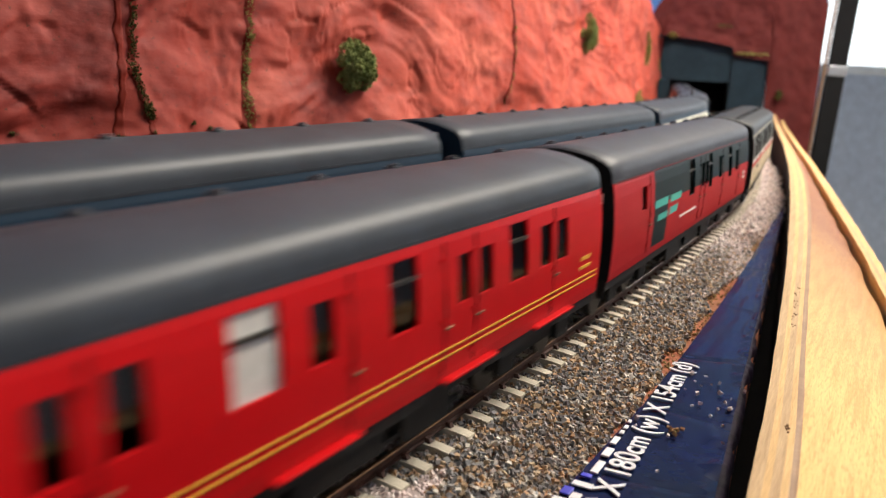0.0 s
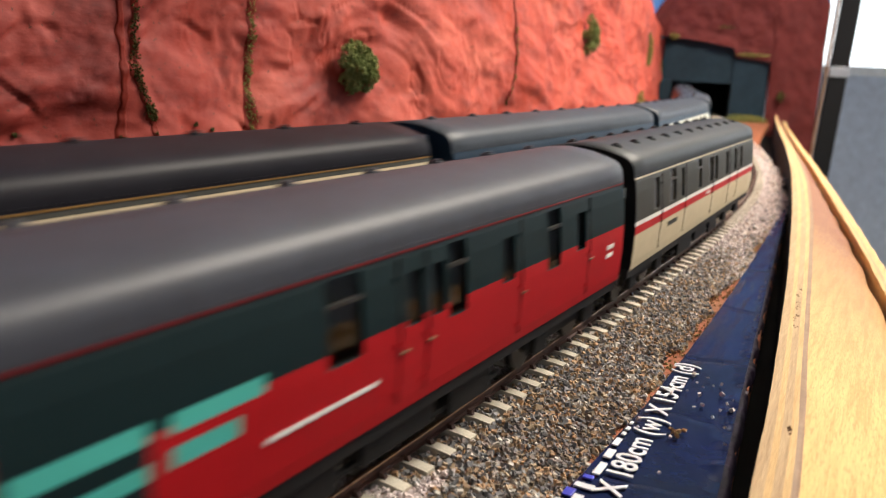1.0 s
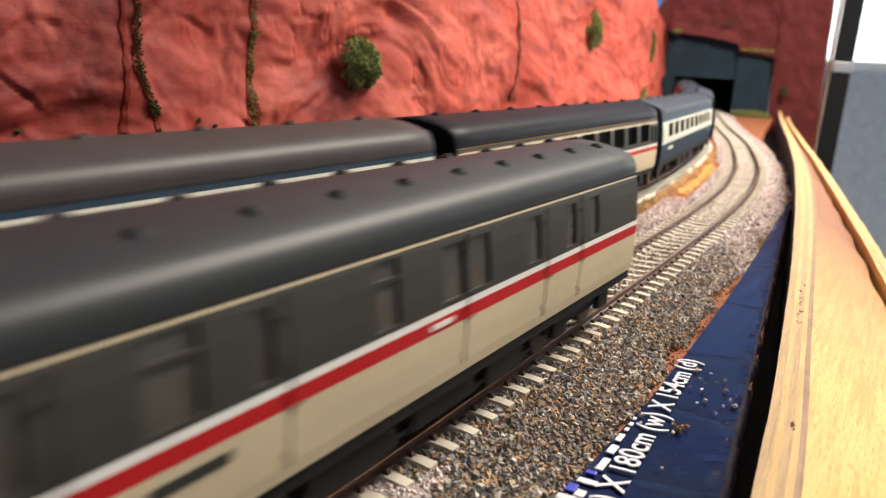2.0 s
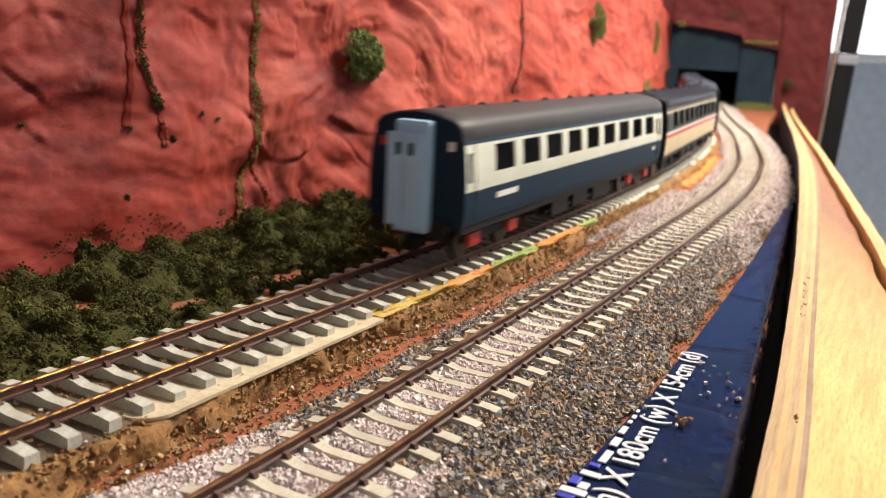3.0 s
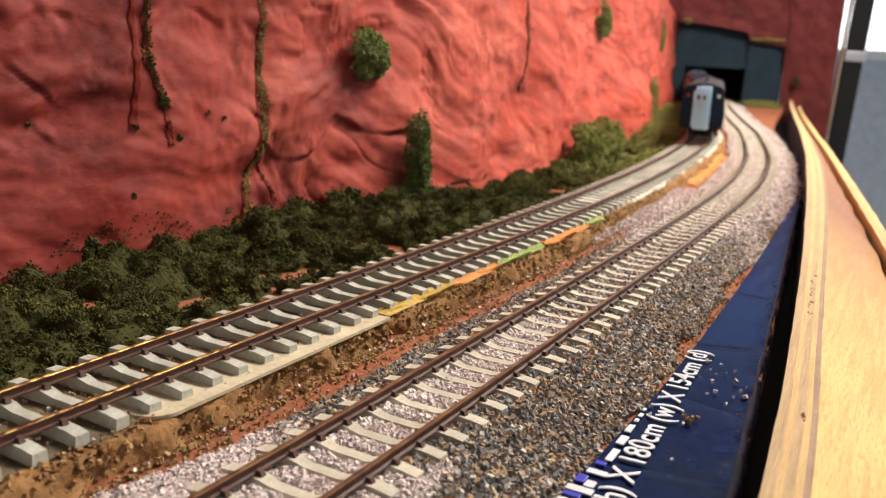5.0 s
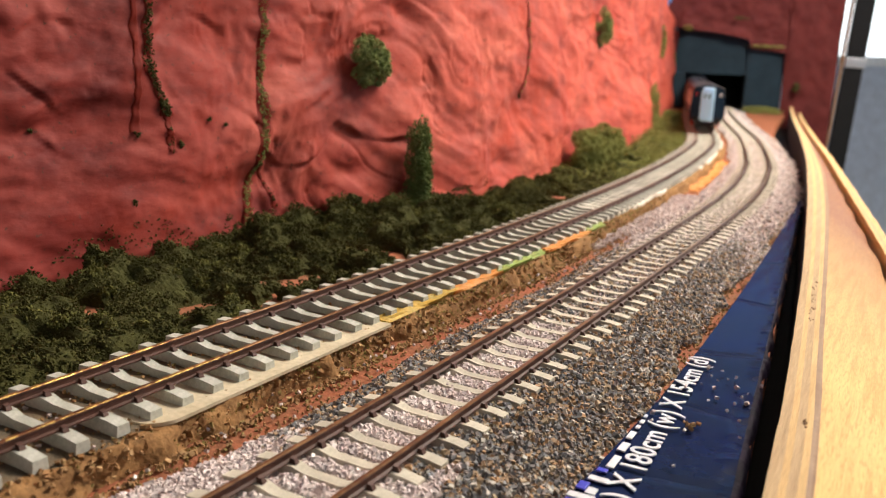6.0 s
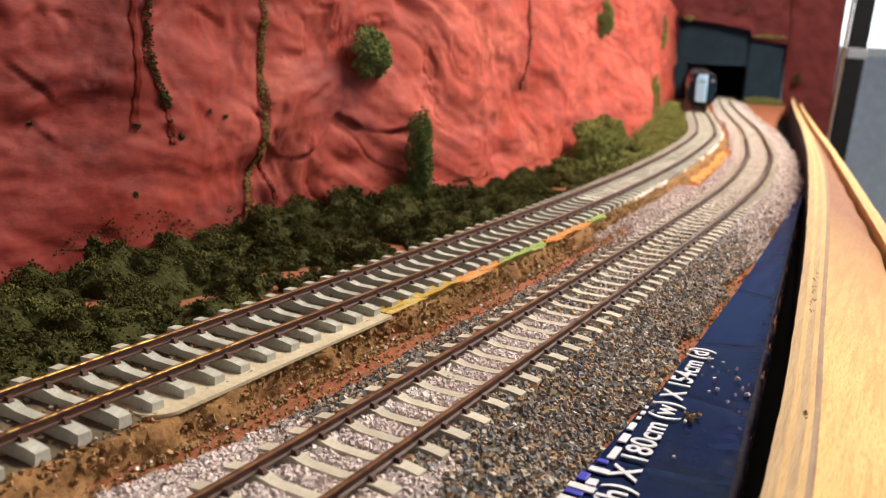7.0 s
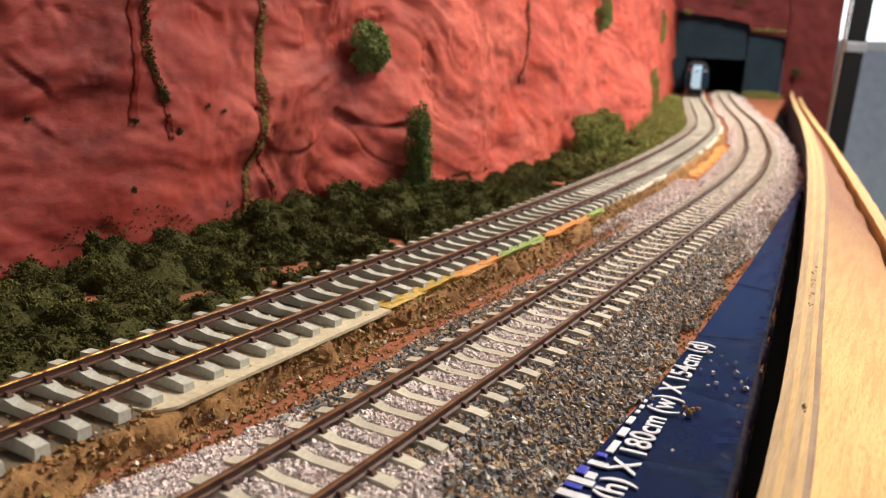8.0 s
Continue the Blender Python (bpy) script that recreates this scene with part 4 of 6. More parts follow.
def make_ballast():
    bed("ballast_bed", NEAR, -0.0150, 0.0145, -0.12, 0.09, -0.0018, "bedpink", "pale ballast bed under the near track")
    bed("ballast_bed", NEAR, -0.0175, 0.019, 0.09, 0.31, -0.0031, "bedgrey", "grey ballast bed under the near track")
    bed("ballast_bed", NEAR, -0.021, 0.021, 0.31, 1.645, -0.0028, "bedpink", "pale pink ballast bed under the near track")
    bed("ballast_bed", FAR, -0.0165, 0.0160, 0.30, 1.60, FAR_Z - 0.0013, "bedwhite", "pale ballast bed under the far track")

    def scatter(n, y0, y1):
        y = rng.uniform(y0, y1, n)
        return y
    grey, pink = [], []
    # (count, y0, y1, x from, x to)
    for n, y0, y1, a, b in ((34000, -0.07, 0.12, -0.024, 0.040), (30000, 0.12, 0.32, -0.024, 0.036), (19000, 0.32, 0.80, -0.028, 0.040), (14000, 0.80, 1.58, -0.026, 0.040)):
        y = rng.uniform(y0, y1, n)
        o = rng.uniform(a, b, n)
        x = x_at(NEAR, y) + o
        lim_r = np.minimum(np.interp(y, [-.07, .02, .05, .15, .3, .75], [.030, .0375, .0375, .033, .032, .038]), tab(EDGE, y) - x_at(NEAR, y))
        ragged = 0.0025 * fbm(y * 55, o * 0 + 3, 1)
        keep = (o < lim_r + ragged) & (o > -0.0225 + 0.003 * fbm(y * 50, o * 0, 4))
        between = np.abs(o) < 0.0080
        # height: full between the sleepers, shoulders sloping to the ground
        h = np.where(between, -0.0011, np.where(np.abs(o) < 0.0165, -0.0010, np.interp(np.abs(o), [.0165, .024, .036], [-.0012, -.0034, -.0052])))
        z = h + rng.uniform(-0.0009, 0.0003, n)
        # no stones on the rails
        keep &= ~((np.abs(np.abs(o) - 0.0087) < 0.0010))
        # sleepers stay clear
        near_s = np.abs(NEAR_SLEEPERS[np.clip(np.searchsorted(NEAR_SLEEPERS, y), 0, len(NEAR_SLEEPERS) - 1)] - y)
        near_s = np.minimum(near_s, np.abs(NEAR_SLEEPERS[np.clip(np.searchsorted(NEAR_SLEEPERS, y) - 1, 0, len(NEAR_SLEEPERS) - 1)] - y))
        keep &= ~((np.abs(o) < 0.0158) & (near_s < 0.00225) & (rng.random(n) < 0.96))
        pale = (y < 0.012 + 0.010 * fbm(y * 30, o * 220, 2)) & (o < 0.022 + 0.004 * fbm(y * 90, o * 90, 5)) | (between & (y < 0.115)) | (between & (rng.random(n) < 0.35) & (y < 0.2)) | (y > 0.27 + 0.07 * fbm(y * 20, o * 150, 3)) & (rng.random(n) < np.clip(1.45 - np.abs(o) / .030, .45, .97)) | (rng.random(n) < np.clip((y - .14) * 2.2, 0, .45))
        P = np.stack([x, y, z], 1)
        grey.append(P[keep & ~pale])
        pink.append(P[keep & pale])
    # pale stones heaped against the dirt at the near left
    n = 10000
    y = rng.uniform(-0.075, 0.02, n)
    o = rng.uniform(-0.034, -0.0105, n)
    edge = np.interp(y, [-.075, -.02, .0, .02], [-.034, -.031, -.027, -.0215])
    keep = (o > edge + 0.002 * fbm(y * 80, o * 0, 3))
    pink.append(np.stack([x_at(NEAR, y) + o, y, np.interp(o, [-.034, -.022, -.0165, -.0105], [-.0054, -.0032, -.0013, -.0013]) + rng.uniform(-.0008, .0003, n)], 1)[keep])
    # pale chippings packed between the sleepers at the near end
    n = 16000
    y = rng.uniform(-0.07, 0.10, n)
    o = rng.uniform(-0.0165, 0.0185, n)
    i = np.clip(np.searchsorted(NEAR_SLEEPERS, y), 1, len(NEAR_SLEEPERS) - 1)
    gap = np.minimum(np.abs(NEAR_SLEEPERS[i] - y), np.abs(NEAR_SLEEPERS[i - 1] - y))
    keep = ((np.abs(o) > 0.0156) | (gap > 0.0022)) & (np.abs(np.abs(o) - 0.0087) > 0.0011) & ((np.abs(o) < 0.0078) | (y < 0.012 + 0.008 * fbm(y * 60, o * 120, 2)))
    pink.append(np.stack([x_at(NEAR, y) + o, y, -0.0011 + rng.uniform(-.0006, .0004, n)], 1)[keep])
    # pale stones between the tracks further on
    n = 5000
    y = rng.uniform(0.22, 0.62, n)
    u = rng.random(n)
    xa, xb = x_at(FAR, y) + 0.019, x_at(NEAR, y) - 0.018
    keep = (y > 0.255 + 0.03 * fbm(y * 40, u * 4, 2)) & ((y < .43) | (u > .55))
    pink.append(np.stack([xa + (xb - xa) * u, y, -0.0048 + rng.uniform(-.0005, .0008, n)], 1)[keep])
    for name, arr, material, label in (("grey_ballast", np.concatenate(grey), "stone_grey", "loose grey and brown ballast stones"), ("pale_ballast", np.concatenate(pink), "stone_pink", "loose pale pink ballast stones")):
        size = rng.uniform(0.0006, 0.00125, len(arr)) * np.interp(arr[:, 1], [0.30, 0.34, 0.78, 0.86], [1.0, 1.15, 1.15, 1.5]) * (0.80 if material == 'stone_pink' else 0.94)
        pieces(name, arr, size, material, label=label, category="ballast", kind="stuff")
    n = 2600
    y = rng.uniform(-0.08, 0.34, n)
    u = rng.random(n)
    xa, xb = x_at(FAR, y) + 0.021, x_at(NEAR, y) - 0.0185
    pieces("dirt_crumbs", np.stack([xa + (xb - xa) * u, y, GROUND_Z + rng.uniform(-.0002, .0003, n)], 1), rng.uniform(0.0003, 0.0008, n), "crumb", label="crumbs of brown dirt between the tracks", category="crumbs", kind="stuff")
    n = 1500
    y = rng.uniform(0.0, 0.45, n)
    u = rng.random(n) ** 1.5
    xa, xb = x_at(NEAR, y) + 0.030, np.maximum(x_at(NEAR, y) + 0.031, np.interp(y, [0, .1, .22, .33, .45], [.0376, .040, .0373, .0327, .028]))
    pieces("dirt_crumbs", np.stack([xa + (xb - xa) * u, y, GROUND_Z + rng.uniform(-.0002, .0005, n)], 1), rng.uniform(0.0003, 0.0008, n), "crumb", label="crumbs of brown dirt beside the ballast", category="crumbs", kind="stuff")
    # strays on the dirt and on the cork
    n = 170
    y = rng.uniform(-0.07, 0.30, n)
    u = rng.random(n)
    xa, xb = x_at(FAR, y) + 0.016, x_at(NEAR, y) - 0.020
    pieces("stray_stones", np.stack([xa + (xb - xa) * u, y, np.interp(u, [0, .25, 1], [-.0030, -.0054, -.0054])], 1), rng.uniform(0.0004, 0.0009, n), "stone_pink", label="stray pale stones on bare dirt", category="stones", kind="stuff")


make_ballast()


# ---------------------------------------------------------------- navy packaging strip with print
def make_tape():
    left = lambda y: tab([(-.45, .034), (-.1, .034), (.022, .0376), (.0545, .0395), (.10, .0400), (.1455, .0391), (.224, .0373), (.33, .0327), (.472, .0263), (.49, .0262)], y)
    right = lambda y: tab(EDGE, y) - 0.0006
    root = tagged(new("packaging_strip"), "glossy navy printed plastic packaging strip with white lettering", "packaging")
    ys = np.arange(-0.10, 0.476, 0.0012)
    n = 24
    v, f = [], []
    for y in ys:
        a, b = float(left(y)), float(right(y))
        for i in range(n):
            u = i / (n - 1)
            pleat = -0.00035 * sum(math.exp(-((y - yc - sl * (u - .5)) / .0011) ** 2) for yc, sl in ((.0445, .004), (.0835, -.003), (.1290, .006), (.1900, -.004), (.2600, .005), (.3400, .0)))
            lift = pleat + 0.00016 * float(fbm(np.array(y * 35), np.array(u * 3), 1)) + (0.0004 * float(fbm(np.array(y * 260), np.array(u * 6), 4, 2)) if u > 0.80 else 0.0)
            v.append((a + max(0.0006, b - a) * u, y, -0.0040 + lift))
        tear = 0.0007 * float(fbm(np.array(y * 120), np.array(.3), 6, 3))
        v.append((b + 0.0005 + tear, y, -0.0050 + 0.4 * tear))
        v.append((b + 0.0007 + 1.2 * tear, y, -0.0085 + tear))
    m = n + 2
    for j in range(len(ys) - 1):
        for i in range(m - 1):
            a = j * m + i
            f.append((a, a + 1, a + m + 1, a + m))
    put("sheet", mesh("sheet", v, f, ["tape", "film"], [1 if i > n - 3 else 0 for j in range(len(ys) - 1) for i in range(m - 1)], smooth=True), root)

    def words(body, size, x, y, rz, material="white", squeeze=0.8):
        cu = bpy.data.curves.new("lettering", "FONT")
        cu.body, cu.size, cu.extrude, cu.offset = body, size, 0.00012, 0.00010
        tmp = bpy.data.objects.new("tmp", cu)
        scene.collection.objects.link(tmp)
        bpy.context.view_layer.update()
        me = bpy.data.meshes.new_from_object(tmp.evaluated_get(bpy.context.evaluated_depsgraph_get()))
        bpy.data.objects.remove(tmp)
        me.name = "lettering"
        me.materials.clear()
        me.materials.append(M[material])
        put("lettering", me, root, "white printed lettering", m=pose(x, y, -0.0034, 0, 0, rz) @ Matrix.Diagonal((squeeze / max(p.co.x for p in me.vertices), 1, 1, 1)))
    words("(h) X 180cm (w) X 154cm (d)", 0.0076, 0.0489, 0.0235, 92.8, squeeze=0.0965)
    # fragments of a second printed line, cut off by the strip's edge
    for y, x, w, h, c in ((0.0205, 0.0410, 0.0062, 0.0024, "white"), (0.0240, 0.0398, 0.0034, 0.0016, "blueprint"), (0.0262, 0.0404, 0.0052, 0.0022, "white"), (0.0290, 0.0414, 0.0020, 0.0026, "white"), (0.0300, 0.0392, 0.0020, 0.0032, "blueprint"),
                          (0.0345, 0.0410, 0.0040, 0.0020, "white"), (0.0388, 0.0404, 0.0022, 0.0016, "blueprint"), (0.0415, 0.0412, 0.0016, 0.0058, "white"), (0.0500, 0.0408, 0.0018, 0.0044, "white"),
                          (0.0568, 0.0404, 0.0014, 0.0040, "white"), (0.0630, 0.0404, 0.0010, 0.0018, "white"), (0.0662, 0.0404, 0.0010, 0.0020, "white"), (0.0700, 0.0402, 0.0008, 0.0016, "white")):
        part("print_bar", box_bm(x - w / 2, x + w / 2, y, y + h, -0.0036, -0.0032, 0.0002), c, root)
    # grit fallen on the strip
    g = [(.0454, .1119), (.0492, .1115), (.0496, .1035), (.0517, .1059), (.0533, .1085), (.0466, .0985), (.0499, .0976), (.0579, .0987), (.0519, .0911), (.0505, .0884), (.0564, .0900), (.0411, .0734), (.0421, .0687), (.0520, .0726), (.0498, .0675),
         (.0592, .0802), (.0610, .0707), (.0521, .0489), (.0475, .1060), (.0548, .1010), (.0570, .0955), (.0588, .0920), (.0556, .0845), (.0436, .0940), (.0600, .1060)]
    pieces("grit", np.array([(x, y, -0.0031) for x, y in g]), rng.uniform(0.0005, 0.0009, len(g)), "stone_pink", label="pale crumbs of ballast on navy plastic", category="grit", kind="stuff")
    c = rng.normal(size=(14, 2)) * (0.0012, 0.0010) + (.0503, .0712)
    pieces("grit", np.array([(x, y, -0.0030) for x, y in c]), rng.uniform(0.0005, 0.0009, 14), "crumb", label="crumbs of ballast on navy plastic", category="grit", kind="stuff")


make_tape()


# ---------------------------------------------------------------- foliage
def growth(x, y, u):
    """Clumps and height of the undergrowth; u runs from the cliff foot to the track."""
    lump = np.clip(0.45 + 1.7 * fbm(y * 95, x * 95, 3, 2), 0, 1.8)
    mound = np.clip(0.45 + 1.0 * fbm(y * 36, x * 36, 6, 2), 0, 1.5)
    slope = np.sin(np.clip(1.12 - u, 0.02, 1) * 1.5)
    low = np.interp(y, [-.06, .11, .17, .22, .25, .29, .44, .52], [.62, .85, 1.0, 1, 1, .50, .45, .70])
    return lump, mound, 0.0016 + (0.0050 * mound + 0.0080 * lump) * (0.30 + 0.70 * slope) * low


def make_undergrowth():
    """Dark scatter along the foot of the cliff: a matted mass, knobbly clumps of foam on it, loose bits between."""
    def place(y, u):
        xa, xb = cliff_x(y, 0 * y) + cliff_relief(y, 0 * y) - 0.002, x_at(FAR, y) - 0.0196
        return xa + (xb - xa) * u
    # knobbly clumps
    nc = 2300
    cy, cu = rng.uniform(-0.06, 0.46, nc), rng.random(nc)
    cx = place(cy, cu)
    lump, mound, height = growth(cx, cy, cu)
    keep = (mound + lump > 0.10) & (cu < 0.95)
    cx, cy, cz, cr = cx[keep], cy[keep], (GROUND_Z + 0.62 * height)[keep], (rng.uniform(0.0016, 0.0042, nc) * np.clip(1.25 - 0.75 * cu, .5, 1) * np.interp(height, [0.002, .006], [.6, 1.0]))[keep]
    light = fbm(cy * 60, cx * 60, 1, 2) + 0.5 * rng.normal(size=len(cx)) > 0.45
    for pick, material, label in ((~light, "leaf", "dark green scatter undergrowth along the cliff foot"), (light, "leaf_moss", "moss green scatter clumps along the cliff foot")):
        c = np.repeat(np.stack([cx, cy, cz], 1)[pick], 58, 0)
        r = np.repeat(cr[pick], 58)
        d = rng.normal(size=(len(r), 3))
        d /= np.linalg.norm(d, axis=1, keepdims=True)
        d[:, 2] = np.abs(d[:, 2]) * 0.95 - 0.12
        P = c + d * (r * rng.uniform(0.62, 1.12, len(r)))[:, None]
        pieces("undergrowth", P, rng.uniform(0.00050, 0.00125, len(P)), material, template="leaf", squash=(1.2, 0.8, 0.55), label=label, category="undergrowth", kind="stuff")
    # loose bits, and the olive stretch further on
    n = 62000
    y = np.concatenate([rng.uniform(-0.06, 0.42, 30000), rng.uniform(0.42, 1.30, 32000)])
    u = rng.random(n)
    x = place(y, u)
    lump, mound, height = growth(x, y, u)
    keep = (mound + lump > 0.03) & (u < 0.98 + 0.05 * fbm(y * 120, u * 0, 2))
    P = np.stack([x, y, GROUND_Z + 0.0008 + height * rng.random(n) ** 0.3 * np.where(y < .42, .8, 1)], 1)[keep]
    # the matted mass under the loose scatter
    gy, gu = np.arange(-0.06, 1.30, 0.0016), np.linspace(0, 1, 44)
    Y, U = np.repeat(gy[:, None], 44, 1), np.repeat(gu[None], len(gy), 0)
    foot = cliff_x(gy, 0 * gy) + cliff_relief(gy, 0 * gy) - 0.003
    X = foot[:, None] + (x_at(FAR, gy) - 0.0190 - foot)[:, None] * U
    gl, gm, gh = growth(X, Y, U)
    Zg = GROUND_Z + np.where(gl + gm > 0.03, 0.0006 + 0.62 * gh, -0.002) * np.clip((1.0 - U) * 9, 0, 1) - 0.0005
    gv = np.stack([X, Y, Zg + 0.0005 * fbm(Y * 420, X * 420, 5, 2)], -1).reshape(-1, 3)
    gf = [(j * 44 + i, (j + 1) * 44 + i, (j + 1) * 44 + i + 1, j * 44 + i + 1) for j in range(len(gy) - 1) for i in range(43)]
    put("undergrowth", mesh("undergrowth", gv, gf, ["leaf_base"]), label="matted dark green scatter along the cliff foot", category="undergrowth", kind="stuff")
    far = P[:, 1] > 0.43 + 0.04 * rng.normal(size=len(P))
    for Q, material, label in ((P[~far], "leaf", "loose dark green scatter along the cliff foot"), (P[far], "leaf_olive", "olive scatter undergrowth along the cliff foot")):
        pieces("undergrowth", Q, rng.uniform(0.00045, 0.00110, len(Q)) * np.where(Q[:, 1] > .40, 1.8, 1.0), material, template="leaf", squash=(1.15, 0.85, 0.55), label=label, category="undergrowth", kind="stuff")
    # sprigs that cling to the foot of the rock
    n = 1200
    y = rng.uniform(0.03, 0.36, n)
    tall = fbm(y * 70, y * 0, 3, 3)
    y, tall = y[tall > 0.08], tall[tall > 0.08]
    n = len(y)
    z = 0.003 + rng.random(n) ** 1.8 * 0.011 * np.clip(tall, 0, 1.1)
    pieces("undergrowth", np.stack([cliff_point(y, z)[0] + rng.uniform(-.0002, .0004, n), y, z], 1), rng.uniform(.0004, .0010, n), "leaf", template="leaf", label="dark green sprigs stuck to the rock foot", category="undergrowth", kind="stuff")


def shrub(y, z, ry, rz, depth, n, material, label, size=(0.0007, 0.0017), proud=0.0, bumps=9, column=False, knob=0.27):
    """A clump of foam foliage that clings to the cliff: knobbly lobes of small leaves with gaps between them."""
    x0 = float(cliff_point(y, z)[0]) + proud
    lobes = []
    for _ in range(bumps * 40):
        if len(lobes) == bumps:
            break
        a, b = rng.uniform(-.80, .80, 2)
        if not column and a * a + b * b > 0.62:
            continue
        out = math.sqrt(max(0.0, .70 - (a * a if column else a * a + b * b))) * rng.uniform(.55, 1.0)
        if all((a - p) ** 2 + (b - q) ** 2 + 0.5 * (out - o) ** 2 > (knob * 0.80) ** 2 for o, p, q, _ in lobes):
            lobes.append((out, a, b, knob * rng.uniform(.7, 1.2)))
    L = np.array(lobes)
    d = rng.normal(size=(n, 3))
    d /= np.linalg.norm(d, axis=1, keepdims=True)
    w = L[:, 3] ** 2 / (L[:, 3] ** 2).sum()
    k = rng.choice(len(L), n, p=w)
    p = L[k, :3] + d * (L[k, 3] * rng.uniform(.72, 1.10, n))[:, None]
    core = rng.random(n) < 0.16
    p[core] = L[k[core], :3] * rng.uniform(.2, .9, (core.sum(), 1))
    p[:, 0] = np.abs(p[:, 0])
    P = np.stack([x0 + p[:, 0] * depth, y + p[:, 1] * ry, z + p[:, 2] * rz], 1)
    pieces("shrub", P, rng.uniform(*size, n), material, template="leaf", squash=(1.2, 0.85, 0.5), label=label, category="shrub")


make_undergrowth()
shrub(.2350, .070, .0165, .0135, .013, 4600, "leaf_bush", "round green foam bush clinging to the red cliff", bumps=30, size=(.0006, .0016), knob=.235)
shrub(.2555, .0165, .0085, .0240, .009, 6500, "leaf_green", "tall dark green creeper at the cliff foot", proud=.004, bumps=30, size=(.0006, .0014), column=True, knob=.34)
shrub(.515, .011, .058, .0200, .020, 11000, "leaf_olive", "low olive green bush at the cliff foot", proud=.009, size=(.0009, .0021), bumps=24)
shrub(.610, .104, .0180, .0165, .010, 2600, "leaf_bush", "green foam bush high on the red cliff", bumps=18, knob=.26)
shrub(.900, .026, .0250, .0290, .007, 1700, "leaf_olive", "olive creeper climbing the cliff", size=(.0009, .0021))
shrub(1.06, .105, .0130, .0260, .006, 1100, "leaf_olive", "thin olive creeper on the cliff", size=(.0009, .0021))
shrub(1.00, .006, .10, .012, .010, 2600, "leaf_olive", "low olive scrub at the cliff foot", proud=.003, size=(.001, .0024))
shrub(.072, .004, .0050, .0055, .006, 900, "leaf", "small dark bush at the cliff foot", proud=.006)
shrub(.207, .004, .0090, .0065, .006, 1100, "leaf", "small dark bush at the cliff foot", proud=.006)


def vine(rows, width, n, material, label, streak=True):
    """A hanging string of scatter with the dark glue streak beneath it."""
    ys, zs = np.array([r[0] for r in rows]), np.array([r[1] for r in rows])
    t = np.linspace(0, 1, 150)
    k = np.linspace(0, 1, len(rows))
    yy, zz = np.interp(t, k, ys), np.interp(t, k, zs)
    root = tagged(new("hanging_vine"), label, "vine")
    if streak:
        v, f = [], []
        for i in range(150):
            w = width * (0.9 + 0.35 * float(fbm(np.array(t[i] * 9), np.array(zz[i] * 40), 2)))
            for e in (-1, -.75, -.4, 0, .4, .75, 1):
                x, y, z = cliff_point(yy[i] + e * w, zz[i])
                v.append((float(x) + (0.0005 if abs(e) < 1 else 0.0001), float(y), float(z)))
        for i in range(149):
            for j in range(6):
                a = i * 7 + j
                f.append((a, a + 1, a + 8, a + 7))
        put("glue_streak", mesh("glue_streak", v, f, ["streak"], smooth=True), root, "dark red dried glue streak")
    if n:
        q = rng.random(n)
        y = np.interp(q, t, yy) + rng.normal(size=n) * width * 0.36
        z = np.interp(q, t, zz)
        x = cliff_point(y, z)[0] + rng.uniform(0.0002, 0.0013, n)
        pieces("scatter", np.stack([x, y, z], 1), rng.uniform(0.0004, 0.0009, n), material, root, template="leaf", squash=(1, 1, 1), kind="stuff")


vine([(.1155, .130), (.1138, .0869), (.1119, .0751), (.1106, .0652), (.1136, .054), (.1148, .0489)], .0024, 620, "leaf", "dark green hanging vine on the red cliff")
vine([(.1100, .130), (.1080, .0865), (.1067, .0750), (.1060, .0650), (.1042, .055), (.1015, .0435)], .0017, 0, "leaf", "dark red glue streak on the red cliff")
vine([(.1148, .0489), (.1145, .0407), (.1150, .036)], .0019, 14, "leaf", "dark red glue streak with green specks")
vine([(.1770, .130), (.1742, .0909), (.1719, .0771), (.1688, .0610), (.1659, .0449), (.1626, .030), (.1557, .0156), (.1540, .002)], .0029, 900, "leaf_olive", "olive hanging vine on the red cliff")
vine([(.1625, .0277), (.1672, .0191), (.1700, .008)], .0017, 24, "leaf", "forked glue streak with green specks")
vine([(.4120, .140), (.4096, .1064), (.4059, .0852), (.3992, .0675), (.3899, .0536)], .0019, 90, "leaf_olive", "thin brown hanging vine on the red cliff")
for yy, zz, r in ((.1015, .0425, .0022), (.1140, .053, .0034), (.3895, .052, .0028), (.1620, .0280, .0026), (.1690, .012, .0016), (.0662, .0453, .0012), (.1433, .0444, .0014), (.1351, .0469, .0011), (.119, .0384, .0024), (.0955, .0195, .0020)):
    shrub(yy, zz, r * .8, r * .8, .0010, 60, "leaf", "tiny dark green tuft on the red cliff", size=(.0004, .0009), bumps=5)


def end_tuft(x, z, rx, rz, n, label, material="leaf_olive", y=-0.012):
    """Scatter foliage stuck on the end wall, in the end wall's own space."""
    ang, rad = rng.uniform(0, 2 * math.pi, n), np.sqrt(rng.random(n)) * (0.75 + 0.25 * rng.random(n))
    P = np.stack([x + rx * rad * np.cos(ang), y + rng.uniform(-.004, .003, n), z + rz * rad * np.sin(ang)], 1)
    ob = pieces("tuft", P, rng.uniform(.0012, .0030, n), material, template="leaf", squash=(1.1, .9, .55), label=label, category="tuft")
    ob.matrix_basis = end_m()


